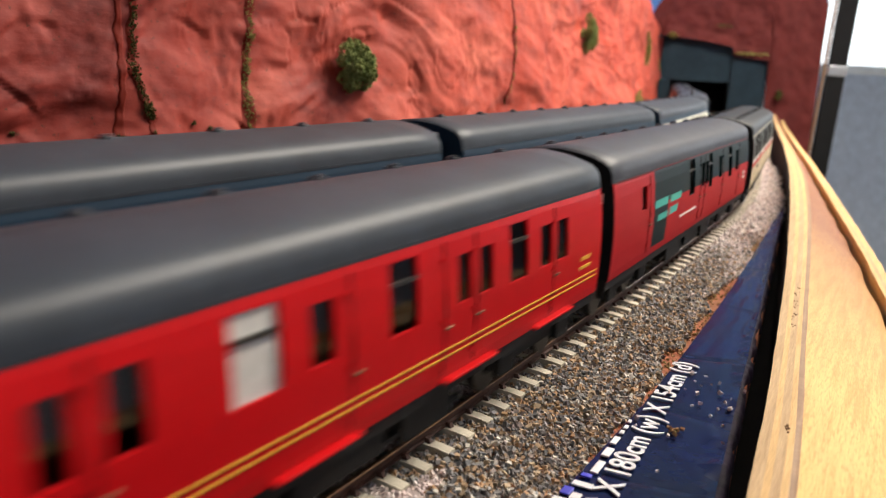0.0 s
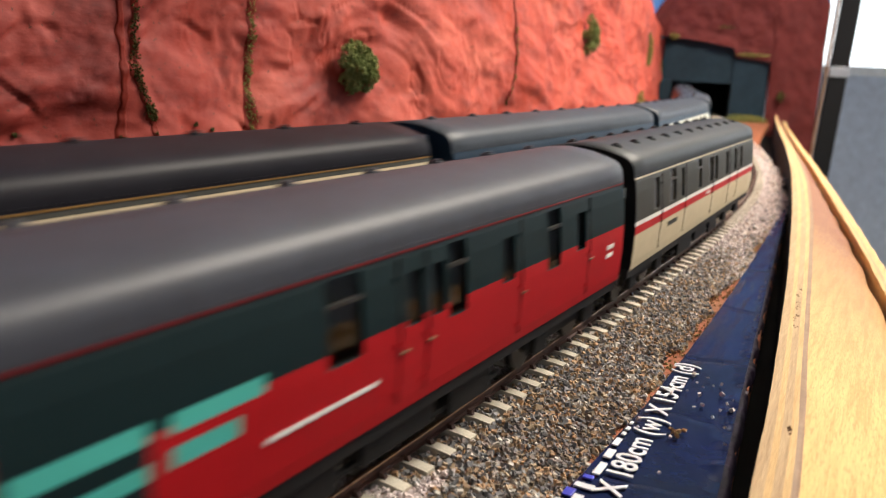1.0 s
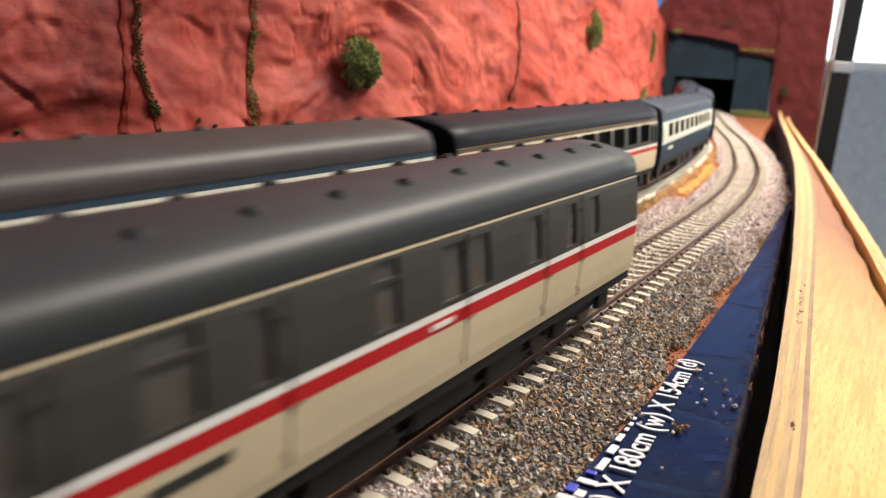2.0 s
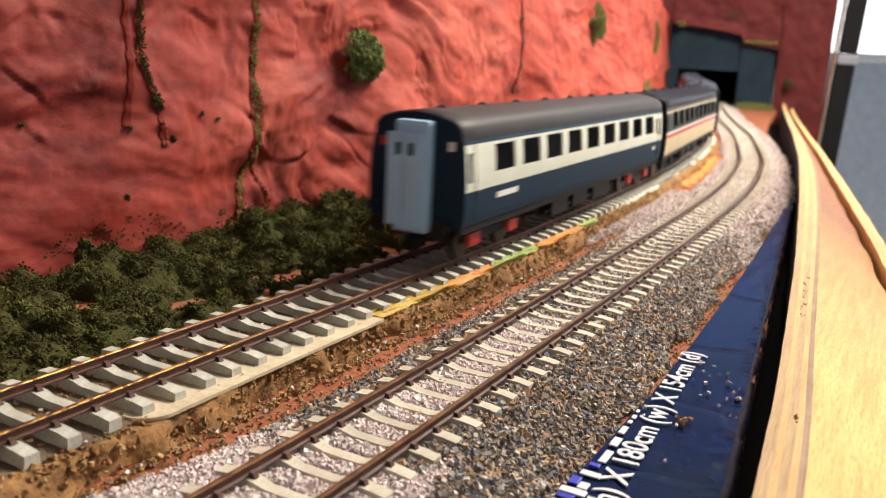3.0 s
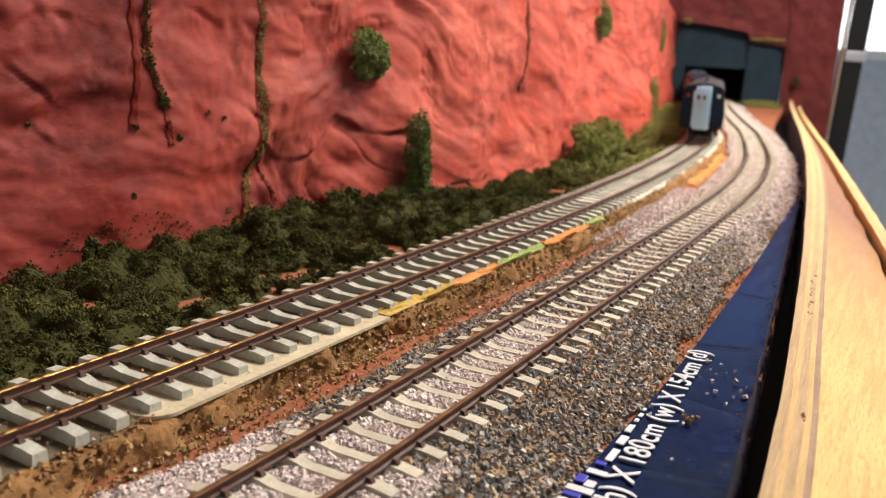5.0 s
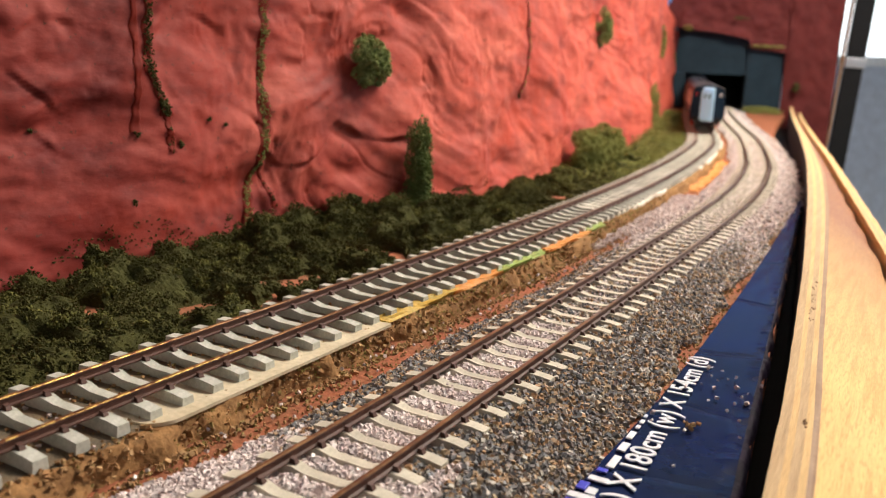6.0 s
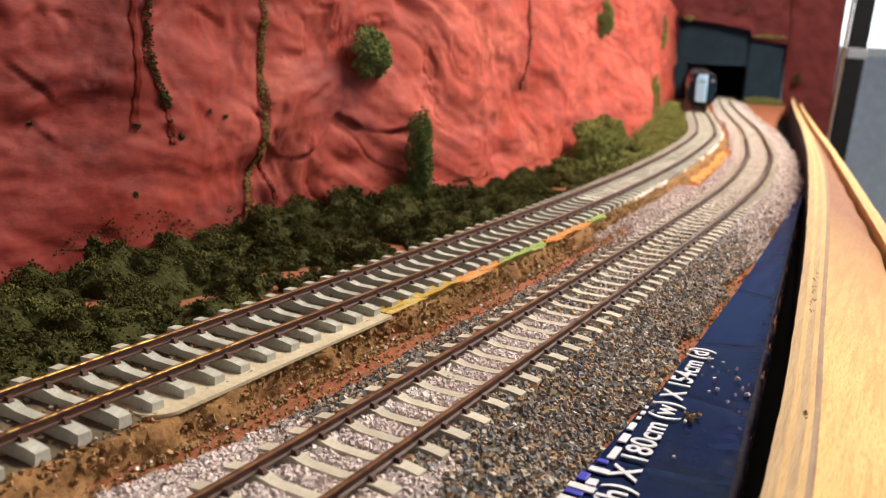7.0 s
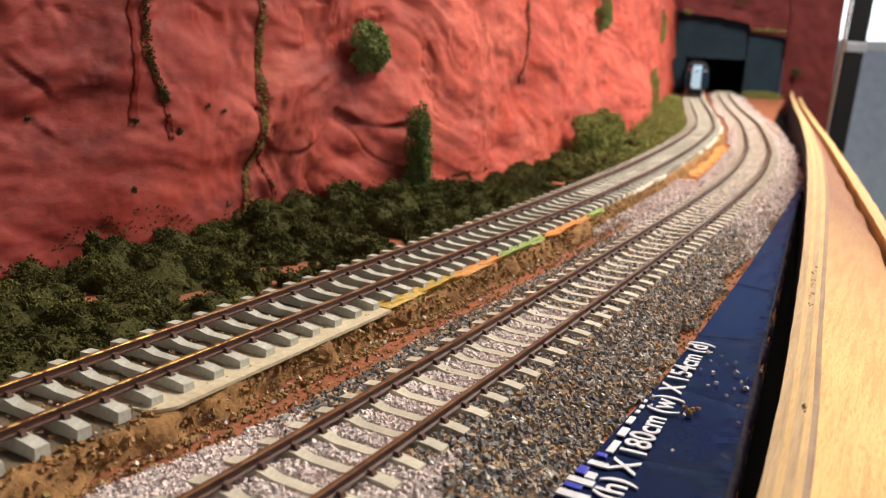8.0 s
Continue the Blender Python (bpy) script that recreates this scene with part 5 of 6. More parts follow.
end_tuft(.026, .044, .008, .011, 160, "dark green tuft on the red end wall", "leaf")
end_tuft(-.030, .117, .034, .003, 220, "thin green moss along the buttress top")
end_tuft(-.178, .146, .010, .007, 120, "green tuft beside the tunnel mouth")
end_tuft(-.085, .166, .016, .004, 90, "dark green tuft above the tunnel", "leaf")
end_tuft(-.030, .000, .040, .008, 700, "olive grass along the buttress foot", y=-0.016)
end_tuft(-.025, -.003, .034, .006, 500, "olive grass on the board before the buttress", y=-0.034)
end_tuft(-.200, .075, .007, .030, 220, "olive creeper beside the tunnel mouth")


# ---------------------------------------------------------------- trains
def paint(name, c, rough=0.38, other=None, amount=0.5):
    M[name] = mat(name, c, rough, other=other or [k * 0.8 for k in c], scale=35, amount=amount, grain=0.13 if name.startswith("roof") else 0.05, bump=0.06, bump_scale=900, spec=0.08 if name == "roof_black" else 0.24 if name.startswith("roof") else 0.13)


paint("coach_red", (0.54, 0.005, 0.008), 0.36)
paint("coach_red_dull", (0.42, 0.008, 0.012), 0.48)
paint("coach_green", (0.006, 0.018, 0.020), 0.5)
paint("coach_teal", (0.08, 0.46, 0.39), 0.5)
paint("coach_grey", (0.046, 0.045, 0.038), 0.5)
paint("coach_cream", (0.60, 0.50, 0.33), 0.5)
paint("coach_white", (0.78, 0.77, 0.72), 0.5)
paint("coach_stripe", (0.50, 0.018, 0.020), 0.5)
paint("coach_yellow", (0.70, 0.38, 0.05), 0.5)
paint("coach_gold", (0.26, 0.15, 0.05), 0.5)
paint("coach_navy", (0.010, 0.028, 0.052), 0.5)
paint("coach_lightgrey", (0.66, 0.66, 0.56), 0.5)
paint("coach_paleblue", (0.44, 0.68, 0.90), 0.55)
paint("coach_rubber", (0.20, 0.20, 0.22), 0.6)
paint("coach_black", (0.010, 0.010, 0.011), 0.5)
paint("roof_slate", (0.040, 0.049, 0.064), 0.50, (0.025, 0.031, 0.041), 1.0)
paint("roof_grey", (0.050, 0.054, 0.068), 0.50, (0.039, 0.041, 0.052), 1.0)
paint("roof_dark", (0.022, 0.025, 0.027), 0.50, (0.018, 0.021, 0.023), 1.0)
paint("roof_brown", (0.042, 0.036, 0.036), 0.52, (0.032, 0.027, 0.027), 1.0)
paint("roof_black", (0.016, 0.015, 0.020), 0.48, (0.011, 0.010, 0.014), 1.0)
M["underframe"] = mat("underframe_black", (0.008, 0.008, 0.008), 0.6, other=(0.014, 0.012, 0.011), scale=200, spec=0.25)
M["wheel"] = mat("dark_wheel_steel", (0.06, 0.055, 0.05), 0.4, 0.6)
M["axlebox_red"] = mat("red_axlebox", (0.50, 0.03, 0.025), 0.5)
M["coach_glass"] = glass("coach_window_glass", (0.48, 0.44, 0.38), 0.05)
M["frosted"] = mat("frosted_white_pane", (0.62, 0.60, 0.57), 0.3, other=(0.55, 0.53, 0.50), scale=60)
M["interior"] = mat("coach_interior", (0.045, 0.030, 0.020), 0.8, other=(0.020, 0.014, 0.010), scale=90)
M["handle"] = mat("brass_handle", (0.24, 0.18, 0.10), 0.45, 0.6)
M["pane_dim"] = mat("opaque_grey_pane", (0.075, 0.070, 0.058), 0.25, other=(0.045, 0.042, 0.036), scale=50)
paint("coach_line_red", (0.11, 0.004, 0.005), 0.5)
M["seam"] = mat("dark_seam", (0.030, 0.014, 0.013), 0.7, spec=0.2)

SIDE = [(14.6, 17.7), (17, 18.0), (22, 18.2), (28, 18.2), (33, 17.95), (38, 17.45), (41.0, 16.95), (43.2, 16.35)]
ROOF = [(16.6, 42.6), (16.55, 44.4), (16.2, 46.1), (15.3, 47.5), (13.7, 48.6), (11.0, 49.5), (7.0, 50.5), (2.5, 51.1), (0.0, 51.3)]


def half_width(z):
    return float(np.interp(z, [a for a, b in SIDE], [b for a, b in SIDE]))


def coach(label, length, roof, bands, windows, group, end="coach_black", boxes=(), lines=(), gangway="coach_black", tail=False, vents=9, steps=(), axle="underframe", bars=(), vent_rows=(0.0,), doors=(), near_gangway="coach_black"):
    """A passenger or parcels coach, in millimetres in its own space: y along it from -length/2 (the end nearest the camera's left) to +length/2, z from the rail top.
    bands: (u0, u1, z0, z1, paint); the last that covers a cell wins. windows: (u0, u1, z0, z1, pane)."""
    k = 0.001
    root = tagged(new("railway_coach"), label, "coach", group)
    h = length / 2
    us = sorted({-h, h, *[c for b in bands for c in b[:2]], *[c for w in windows for c in w[:2]]})
    zs = sorted({*[a for a, b in SIDE], *[c for b in bands for c in b[2:4]], *[c for w in windows for c in w[2:4]]})
    zs = [z for z in zs if 14.6 <= z <= 43.2]
    paints = []
    for b in bands:
        if b[4] not in paints:
            paints.append(b[4])
    for sd in (-1, 1):
        v, f, idx, at = [], [], [], {}

        def vert(u, z, inn=0.0):
            key = (round(u, 3), round(z, 3), inn)
            if key not in at:
                at[key] = len(v)
                v.append((sd * (half_width(z) - inn) * k, u * k, z * k))
            return at[key]
        for u0, u1 in zip(us[:-1], us[1:]):
            for z0, z1 in zip(zs[:-1], zs[1:]):
                uc, zc = (u0 + u1) / 2, (z0 + z1) / 2
                if any(w[0] < uc < w[1] and w[2] < zc < w[3] for w in windows):
                    continue
                p = [b[4] for b in bands if b[0] <= uc <= b[1] and b[2] <= zc <= b[3]][-1]
                f.append((vert(u0, z0), vert(u1, z0), vert(u1, z1), vert(u0, z1)))
                idx.append(paints.index(p))
        for w in windows:
            zz = [w[2], *[z for z in zs if w[2] < z < w[3]], w[3]]
            uu = [w[0], *[u for u in us if w[0] < u < w[1]], w[1]]
            p = paints.index([b[4] for b in bands if b[0] <= (w[0] + w[1]) / 2 <= b[1] and b[2] <= (w[2] + w[3]) / 2 <= b[3]][-1])
            for a, b in zip(zz[:-1], zz[1:]):
                for u in (w[0], w[1]):
                    f.append((vert(u, a), vert(u, b), vert(u, b, 0.7), vert(u, a, 0.7)))
                    idx.append(p)
            for a, b in zip(uu[:-1], uu[1:]):
                for z in (w[2], w[3]):
                    f.append((vert(a, z), vert(b, z), vert(b, z, 0.7), vert(a, z, 0.7)))
                    idx.append(p)
        side = put("bodyside", mesh("bodyside", v, f, paints, idx), root)
        for w in windows:
            zz = [w[2], (w[2] + w[3]) / 2, w[3]]
            pv, pf = [], []
            for z in zz:
                for u in (w[0], w[1]):
                    pv.append((sd * (half_width(z) - 0.6) * k, u * k, z * k))
            for i in range(2):
                a = i * 2
                pf.append((a, a + 1, a + 3, a + 2))
            put("window_pane", mesh("window_pane", pv, pf, [w[4]]), side, "frosted white pane" if w[4] == "frosted" else "")
            if w[3] - w[2] > 11 and w[1] - w[0] > 6:
                zb = w[2] + (w[3] - w[2]) * 0.70
                part("glazing_bar", box_bm(sd * (half_width(zb) - 0.3) * k - 0.0003, sd * (half_width(zb) - 0.3) * k + 0.0003, w[0] * k, w[1] * k, (zb - .35) * k, (zb + .35) * k), "wheel", side)
        for u0, u1, z, th, p in lines:
            x = sd * half_width(z) * k
            part("lining", box_bm(x - 0.00018, x + 0.00018, u0 * k, u1 * k, z * k, (z + th) * k), p, side)
        for u0, u1, z0, z1, p in bars:
            x = sd * half_width((z0 + z1) / 2) * k
            part("marking", box_bm(x - 0.00016, x + 0.00016, u0 * k, u1 * k, z0 * k, z1 * k), p, side)
        for u in doors:
            for zz in ((16.5, 28.0), (28.0, 41.5)):
                x = sd * half_width(sum(zz) / 2) * k
                tilt = math.degrees(math.atan2(half_width(zz[0]) - half_width(zz[1]), zz[1] - zz[0])) * -sd
                s = part("door_seam", box_bm(-.00010, .00010, -.00009, .00009, -(zz[1] - zz[0]) / 2 * k, (zz[1] - zz[0]) / 2 * k), "seam", side)
                s.matrix_basis = pose(x, u * k, sum(zz) / 2 * k, 0, tilt, 0)
            x = sd * half_width(25.5) * k
            part("door_handle", box_bm(x - .00045, x + .00045, (u + .8) * k, (u + 2.4) * k, .0252, .0256, .0001), "handle", side)
            for zh in (18.5, 26.8, 37.8):
                x = sd * half_width(zh) * k
                part("hinge", box_bm(x - .00035, x + .00035, (u - 1.2) * k, (u - .5) * k, zh * k, (zh + .9) * k), bands[0][4] if zh < 25 else [q[4] for q in bands if q[0] <= u <= q[1] and q[2] <= zh <= q[3]][-1], side)
        for u0, u1, z in steps:
            part("footboard", box_bm(min(sd * .0178, sd * .0196), max(sd * .0178, sd * .0196), u0 * k, u1 * k, (z - .6) * k, z * k, 0.0002), bands[0][4], root)
    # roof, swept with rounded ends
    ring = [(-a, b) for a, b in ROOF] + [(a, b) for a, b in reversed(ROOF[:-1])]
    rows = [-h - .4, -h + .6, *np.linspace(-h + 12, h - 12, 9), h - .6, h + .4]
    v, f = [], []
    for i, u in enumerate(rows):
        dip = 0.0 if 0 < i < len(rows) - 1 else 0.7
        for x, z in ring:
            v.append((x * k * (1.0 if dip == 0 else 0.985), u * k, (z - dip) * k))
    n = len(ring)
    for i in range(len(rows) - 1):
        for j in range(n - 1):
            a = i * n + j
            f.append((a, a + 1, a + n + 1, a + n))
    rf = put("roof", mesh("roof", v, f, [roof], smooth=True), root)
    for sd in (-1, 1):
        part("rain_strip", box_bm(sd * .01645 - .00022, sd * .01645 + .00022, -h * k, h * k, .0424, .0431), roof, rf)
    for xo in vent_rows:
        for i in range(vents):
            u = -h + length * (i + 0.5) / vents
            zt = float(np.interp(abs(xo), [0, 2, 6, 10, 13.2], [51.3, 51.2, 50.7, 49.7, 48.7]))
            bm = join_bm(cyl_bm(.0021, .0009, "z", (xo * k, u * k, (zt + .05) * k), 12, .0016), cyl_bm(.0011, .0005, "z", (xo * k, u * k, (zt + .7) * k), 10, .0008))
            part("roof_vent", bm, roof, rf)
    # ends
    outline = [(half_width(z), z) for z in (14.6, 20, 28, 36, 41.0)] + [(a, b) for a, b in ROOF[:-1]] + [(0, 51.2)]
    poly = outline + [(-a, b) for a, b in reversed(outline[:-1])]
    for e in (-1, 1):
        v = [(x * k * .995, e * (h - .15) * k, (z if z < 43 else z - .25) * k) for x, z in poly] + [(x * k * .995, e * (h - 1.0) * k, (z if z < 43 else z - .25) * k) for x, z in poly]
        m = len(poly)
        f = [tuple(range(m)) if e < 0 else tuple(reversed(range(m)))] + [(i, (i + 1) % m, m + (i + 1) % m, m + i) for i in range(m)]
        endp = put("end_wall", mesh("end_wall", v, f, [end]), root)
        g0, g1 = e * h, e * (h + 4.2)
        isgang = tail and e < 0
        part("gangway", box_bm(-.0066 if isgang else -.0076, .0066 if isgang else .0076, min(g0, g1) * k, max(g0, g1) * k, .0112 if isgang else .0125, .0482 if isgang else .0475, .0016 if isgang else .0007), gangway if isgang else near_gangway if e < 0 else "coach_black", root, "pale blue gangway cover" if isgang else "")
        if isgang:
            for lx0, lx1 in ((-.0082, -.0023), (-.0020, .0042)):
                leaf = part("gangway_door", box_bm(lx0, lx1, (g1 - 1.6) * k, (g1 - .05) * k, .0136, .0440, .0003), gangway, root)
                wx = lx0 + .0042 if lx0 < -.005 else lx0 + .0028
                part("door_window", box_bm(wx - .0009, wx + .0009, (g1 - 1.8) * k, (g1 - 1.55) * k, .0368, .0408), "coach_navy", leaf)
            for lx, lp in ((-.0128, "axlebox_red"), (.0126, "coach_white")):
                part("lamp_bracket", box_bm(lx - .0012, lx + .0012, (-h - .5) * k, (-h - .1) * k, .0388, .0418), lp, root)
            for jx, jz in ((-.0142, .0255), (-.0138, .0165)):
                part("jumper_box", box_bm(jx - .0016, jx + .0016, (-h - 1.2) * k, (-h - .1) * k, jz, jz + .0036, .0004), "coach_navy", root)
        if not tail:
            part("lamp_bracket", box_bm(.0118, .0142, min(e * h, e * (h + .5)) * k, max(e * h, e * (h + .5)) * k, .0362, .0392), "coach_white", root, "small white lamp bracket")
        for bx in (-.0115, .0115):
            part("buffer", join_bm(cyl_bm(.0013, .006, "y", (bx, e * (h + 2.4) * k, .0135), 12), cyl_bm(.0030, .0008, "y", (bx, e * (h + 5.0) * k, .0135), 16)), "underframe", root)
    # floor, interior, underframe
    part("interior", join_bm(box_bm(-.0160, .0160, (-h + 1.5) * k, (h - 1.5) * k, .0150, .0200), box_bm(-.0030, .0030, (-h + 1.5) * k, (h - 1.5) * k, .0200, .0415)), "interior", root)
    part("solebar", join_bm(*[box_bm(s * .0160 - .0011, s * .0160 + .0011, -h * k, h * k, .0118, .0146) for s in (-1, 1)], box_bm(-.0148, .0148, -h * k, h * k, .0128, .0142)), "underframe", root)
    for a, b, z0, z1 in boxes:
        for s in (-1, 1):
            part("equipment_box", box_bm(s * .0125 - .0032, s * .0125 + .0032, a * k, b * k, z0 * k, z1 * k, .0003), "underframe", root)
    part("truss", join_bm(*[box_bm(s * .0145 - .0005, s * .0145 + .0005, -.045, .045, .0068, .0078) for s in (-1, 1)]), "underframe", root)
    bc = h - 32
    for e in (-1, 1):
        bg = put("bogie", None, root, m=Matrix.Translation((0, e * bc * k, 0)))
        part("bogie_frame", join_bm(*[box_bm(s * .0128 - .0009, s * .0128 + .0009, -.0225, .0225, .0068, .0098, .0003) for s in (-1, 1)], box_bm(-.0125, .0125, -.004, .004, .0085, .0118)), "underframe", bg)
        for w in (-.0165, .0165):
            part("wheelset", join_bm(cyl_bm(.0062, .0022, "x", (-.0088, w, .0062), 24), cyl_bm(.0062, .0022, "x", (.0088, w, .0062), 24), cyl_bm(.0014, .020, "x", (0, w, .0062), 10)), "wheel", bg)
            for s in (-1, 1):
                part("axlebox", box_bm(s * .0142 - .0010, s * .0142 + .0010, w - .0042, w + .0042, .0056, .0102, .0005), axle, bg)
    return root


def u_rel(length, *vals):
    """From millimetres measured from the coach's far end (negative towards the near end) to the coach's own space."""
    return [length / 2 + a for a in vals]


def make_near_train():
    out = []
    Lr = 230.0
    w = lambda a, b, z0=28.4, z1=38.2, p="coach_glass": (Lr / 2 + a, Lr / 2 + b, z0, z1, p)
    tall = lambda a, b, p="coach_glass": w(a, b, 28.3, 40.6, p)
    wins = [w(-34, -40.5, 28.6, 38.1), w(-24.0, -30.8, 28.6, 38.1), tall(-47.5, -56.5), w(-64.5, -70.2, 29, 38.2), w(-74, -79, 29, 38.2), tall(-93.2, -102), w(-116.8, -122.5, 29.2, 38.5), tall(-128.8, -138.4, "frosted"),
            w(-151.5, -157, 29, 39), w(-161.5, -166, 29, 38.5), tall(-176, -185), w(-196, -201.5), w(-206, -211.5)]
    wins = [(min(a, b), max(a, b), c, d, p) for a, b, c, d, p in wins]
    full = [(-Lr / 2, Lr / 2, 14.6, 43.2, "coach_red")]
    lines = [(-Lr / 2 + 2, Lr / 2 - 2, 19.7, .32, "coach_yellow"), (-Lr / 2 + 2, Lr / 2 - 2, 21.1, .32, "coach_yellow")]
    eq = [(-38, -14, 5.5, 12), (-8, 16, 6.5, 12), (22, 40, 5.5, 12)]
    bars = [(Lr / 2 - 15, Lr / 2 - 8.5, 25.6, 26.6, "coach_yellow"), (Lr / 2 - 15, Lr / 2 - 8, 23.4, 24.2, "coach_yellow")]
    out.append((coach("bright red parcels coach with yellow lining and slate roof", Lr, "roof_slate", full, wins, "near train", "coach_black", eq, lines, steps=[(Lr / 2 - 131, Lr / 2 - 111, 15.6), (Lr / 2 - 84, Lr / 2 - 63, 15.6), (Lr / 2 - 43, Lr / 2 - 21, 15.6)], bars=bars, vent_rows=(-7.0,), doors=[Lr / 2 - d for d in (32.4, 71.8, 84.0, 112.5, 159.0, 204.0)]), 0.1034 - Lr / 2000))
    L2 = 234.0
    q = L2 / 2
    b2 = [(-q, q, 14.6, 43.2, "coach_red_dull"), (q - 190, q, 30.6, 42.0, "coach_green"), (q - 189.5, q - 171, 17, 42.0, "coach_green"),
          (q - 188.3, q - 171.2, 29.6, 32.2, "coach_teal"), (q - 184, q - 171.2, 25.0, 27.2, "coach_teal"), (q - 167.8, q - 151.6, 29.4, 31.9, "coach_teal"), (q - 167.8, q - 156.5, 25.2, 27.8, "coach_teal")]
    ww = lambda a, b, z0=29.4, z1=38.6: (q + a, q + b, z0, z1, "coach_glass")
    wins2 = [ww(-204.8, -199, 31, 38.4), ww(-138, -129, 28.2, 41.4), ww(-116, -111), ww(-108, -103.2), ww(-101.8, -94.8, 27.6, 41.2), ww(-79.2, -73.4), ww(-55.6, -47.8, 27.6, 41.2), ww(-37, -31, 29, 38.4)]
    bars2 = [(q - 151.4, q - 125, 22.0, 22.7, "coach_white"), (q - 14, q - 8.5, 25.5, 26.6, "coach_white"), (q - 14, q - 9, 23.2, 24.3, "coach_white")]
    out.append((coach("red and dark green parcels coach with teal double bars", L2, "roof_grey", b2, wins2, "near train", "coach_black", eq, [(-q + 1, q - 1, 42.0, .24, "coach_line_red")], bars=bars2, vent_rows=(-7.0,), doors=[q - d for d in (28.0, 70.0, 109.5, 118.5, 195.5)]), 0.3485 - L2 / 2000))
    L3 = 225.0
    r = L3 / 2
    b3 = [(-r, r, 14.6, 43.2, "coach_cream"), (-r, r, 25.4, 28.0, "coach_stripe"), (-r, r, 28.0, 29.3, "coach_white"), (-r, r, 29.3, 41.9, "coach_grey"), (-r, r, 41.9, 42.7, "coach_cream")]
    w3 = lambda a, b, z0=30.4, z1=40.4: (r + a, r + b, z0, z1, "pane_dim")
    wins3 = [w3(-204, -197), w3(-182.6, -173.8, 30.2, 41.3), w3(-165, -161), w3(-136.6, -130, 30.2, 41.3), w3(-116, -107.6), w3(-105.4, -97), w3(-78, -71.5), w3(-56, -50), w3(-39.5, -33.5)]
    bars3 = [(r - 183, r - 169.5, 22.2, 23.8, "coach_grey"), (r - 120, r - 112, 26.2, 27.2, "coach_white")]
    out.append((coach("dark grey and cream luggage coach with red and white stripe", L3, "roof_dark", b3, wins3, "near train", "coach_black", eq, bars=bars3, vents=11, vent_rows=(-7.0, 7.0), doors=[r - d for d in (46.0, 68.0, 106.5, 158.0, 193.5)]), 0.5855 - L3 / 2000))
    return out


FAR_PITCH, FAR_LEN = 0.2670, 255.0


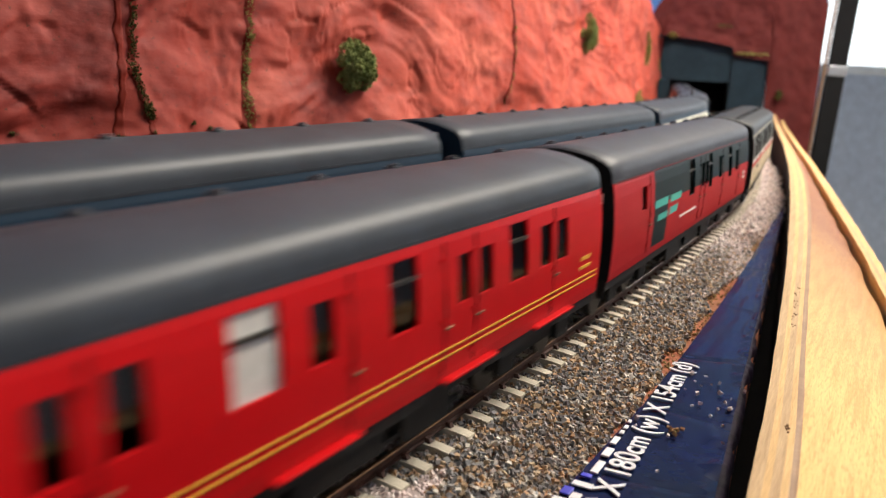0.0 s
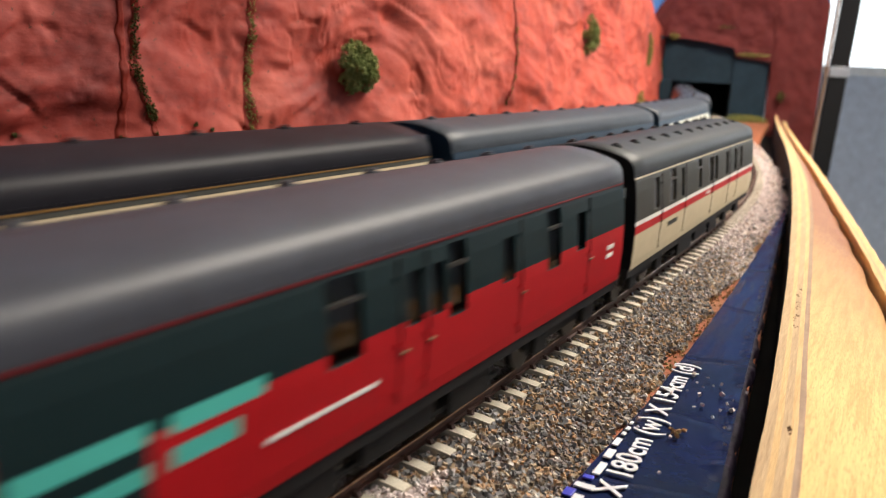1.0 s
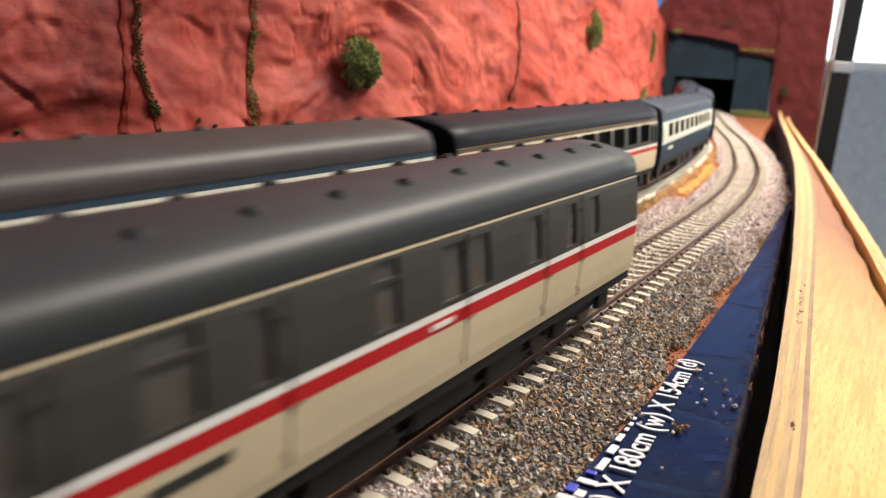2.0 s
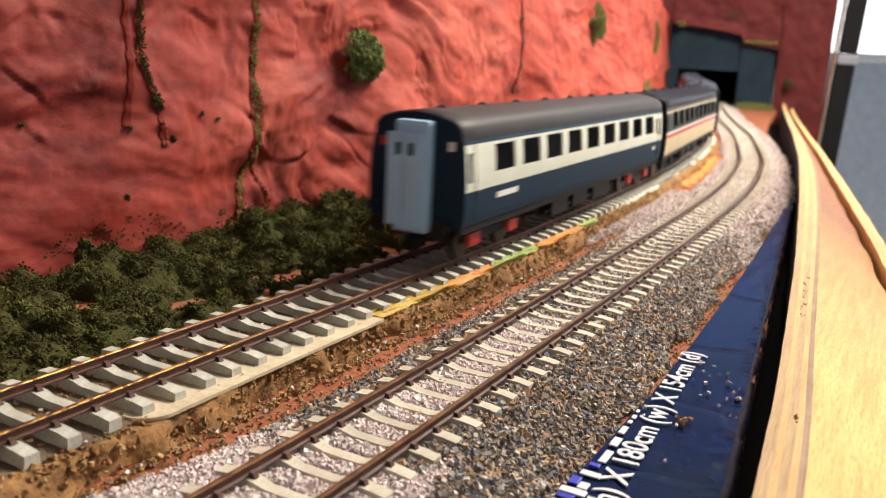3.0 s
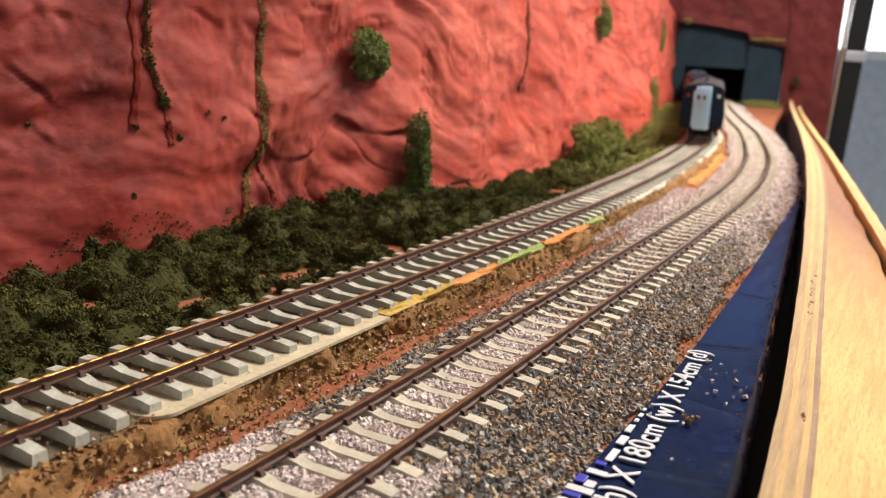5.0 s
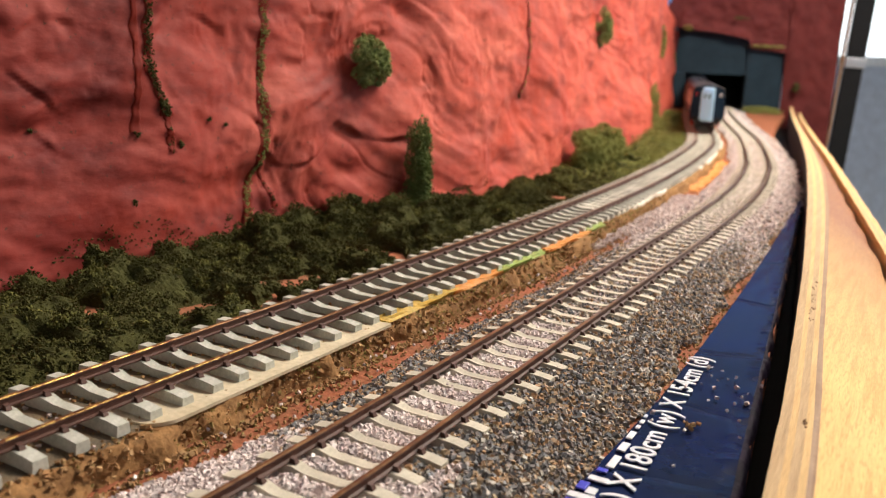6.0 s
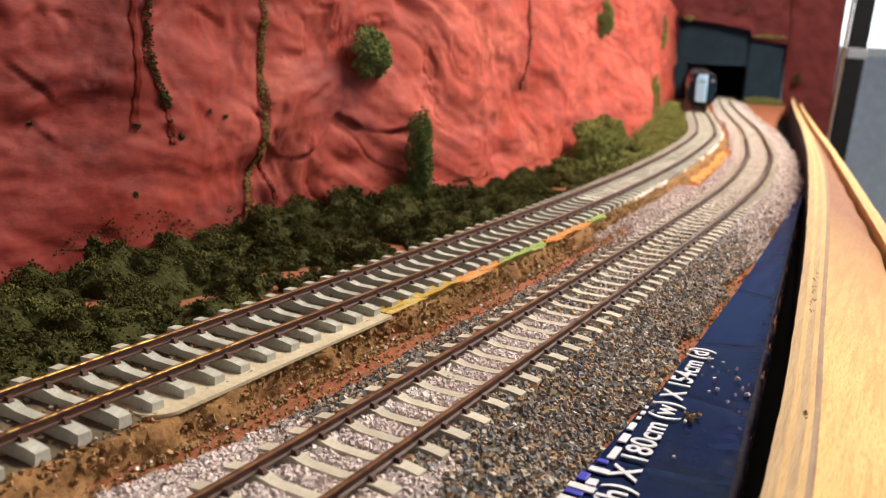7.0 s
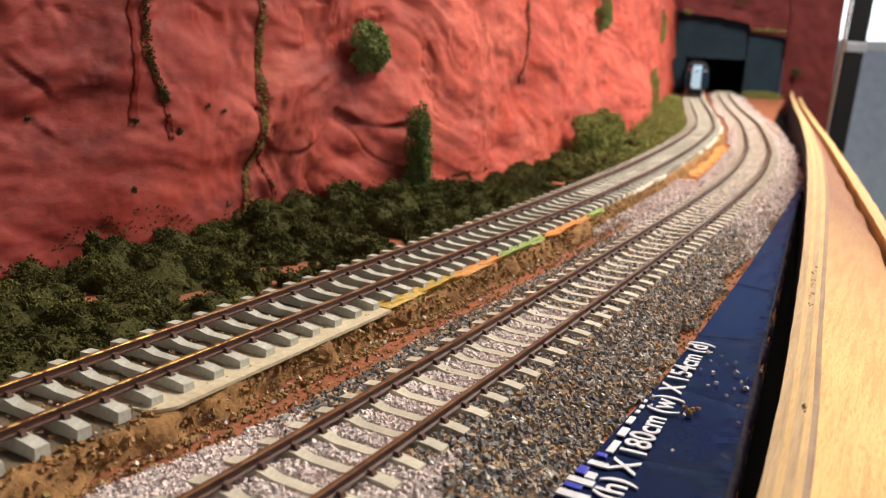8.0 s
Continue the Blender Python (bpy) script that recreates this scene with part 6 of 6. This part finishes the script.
def make_far_train():
    q = FAR_LEN / 2
    b0 = [(-q, q, 14.6, 43.2, "coach_navy"), (-q + .5, q - .5, 25.8, 41.0, "coach_lightgrey")]
    wins = [(-q + 2.0, -q + 5.2, 28.5, 38.3, "coach_glass")] + [(-q + 23 + 24.4 * i, -q + 40.2 + 24.4 * i, 30.6, 40.0, "coach_glass") for i in range(9)] + [(q - 7, q - 3, 28.5, 38.3, "coach_glass"), (q - 15, q - 11, 30, 38.3, "coach_glass")]
    eq = [(-40, -20, 5, 12), (-14, 6, 5.5, 12), (14, 40, 5, 12)]
    bar = [(-q + 25, -q + 43, 21.4, 23.4, "coach_white"), (q - 20, q - 14, 21.4, 23.0, "coach_white")]
    kw = dict(end="coach_navy", boxes=eq, bars=bar, vents=8)
    last = coach("navy and pale grey coach with pale blue gangway at the tail", FAR_LEN, "roof_brown", b0, wins, "far train", doors=(-q + 7.5, q - 9.0), gangway="coach_paleblue", tail=True, axle="axlebox_red", **kw)
    b1 = [(-q, q, 14.6, 43.2, "coach_cream"), (-q, q, 25.0, 27.0, "coach_stripe"), (-q, q, 27.0, 28.4, "coach_white"), (-q, q, 28.4, 40.2, "coach_grey"), (-q, q, 39.7, 40.8, "coach_cream"), (-q, q, 40.8, 43.2, "coach_grey")]
    second = coach("dark grey and cream coach with red stripe and black roof", FAR_LEN, "roof_black", b1, wins, "far train", end="coach_black", boxes=eq, lines=[(-q, q, 42.0, .35, "coach_gold")], vents=8)
    b2 = [(-q, q, 14.6, 43.2, "coach_navy"), (-q + .5, q - .5, 25.8, 39.2, "coach_lightgrey")]
    wins = [(w0, w1, z0 - 1.2, z1 - 2.4, p) for w0, w1, z0, z1, p in wins]
    third = coach("navy and pale grey passenger coach with grey roof", FAR_LEN, "roof_slate", b2, wins, "far train", near_gangway="coach_rubber", **kw)
    out = [(last, 0), (second, 1), (third, 2)]
    for i in range(3, 9):
        out.append((copy_thing(third, Matrix.Identity(4)), i))
    return out


NEAR_TRAIN = make_near_train()
FAR_TRAIN = make_far_train()

# run of the far train's tail end along its track, by time
TAIL = [(0.0, -0.6775), (1.7, -0.2220), (2.8, 0.0725), (3.0, 0.1275), (3.5, 0.2700), (4.0, 0.4080), (4.5, 0.5350), (5.0, 0.648), (5.5, 0.757), (6.0, 0.862), (6.5, 0.970), (7.0, 1.082), (7.5, 1.196), (8.0, 1.312)]


def coach_pose(line, s, z, bogie):
    """A coach rides on its two bogies."""
    xa, ya, _ = on_line(line, s - bogie)
    xb, yb, _ = on_line(line, s + bogie)
    return pose((xa + xb) / 2, (ya + yb) / 2, z, 0, 0, math.degrees(math.atan2(-(xb - xa), yb - ya)))


def tail_run(t):
    ts, ss = [a for a, b in TAIL], [b for a, b in TAIL]
    return sum(float(np.interp(min(8.0, max(0.0, t + d)), ts, ss)) for d in (-.1, 0, .1)) / 3


def motions():
    times = [round(0.25 * i, 2) for i in range(33)]
    for c, s in NEAR_TRAIN:
        walk(c, [(t, coach_pose(NEAR, s - 0.2265 * t, RAIL_TOP, 0.083)) for t in times])
    for c, i in FAR_TRAIN:
        walk(c, [(t, coach_pose(FAR, tail_run(t) + i * FAR_PITCH + FAR_LEN / 2000, FAR_Z + RAIL_TOP, 0.0955)) for t in times])


motions()
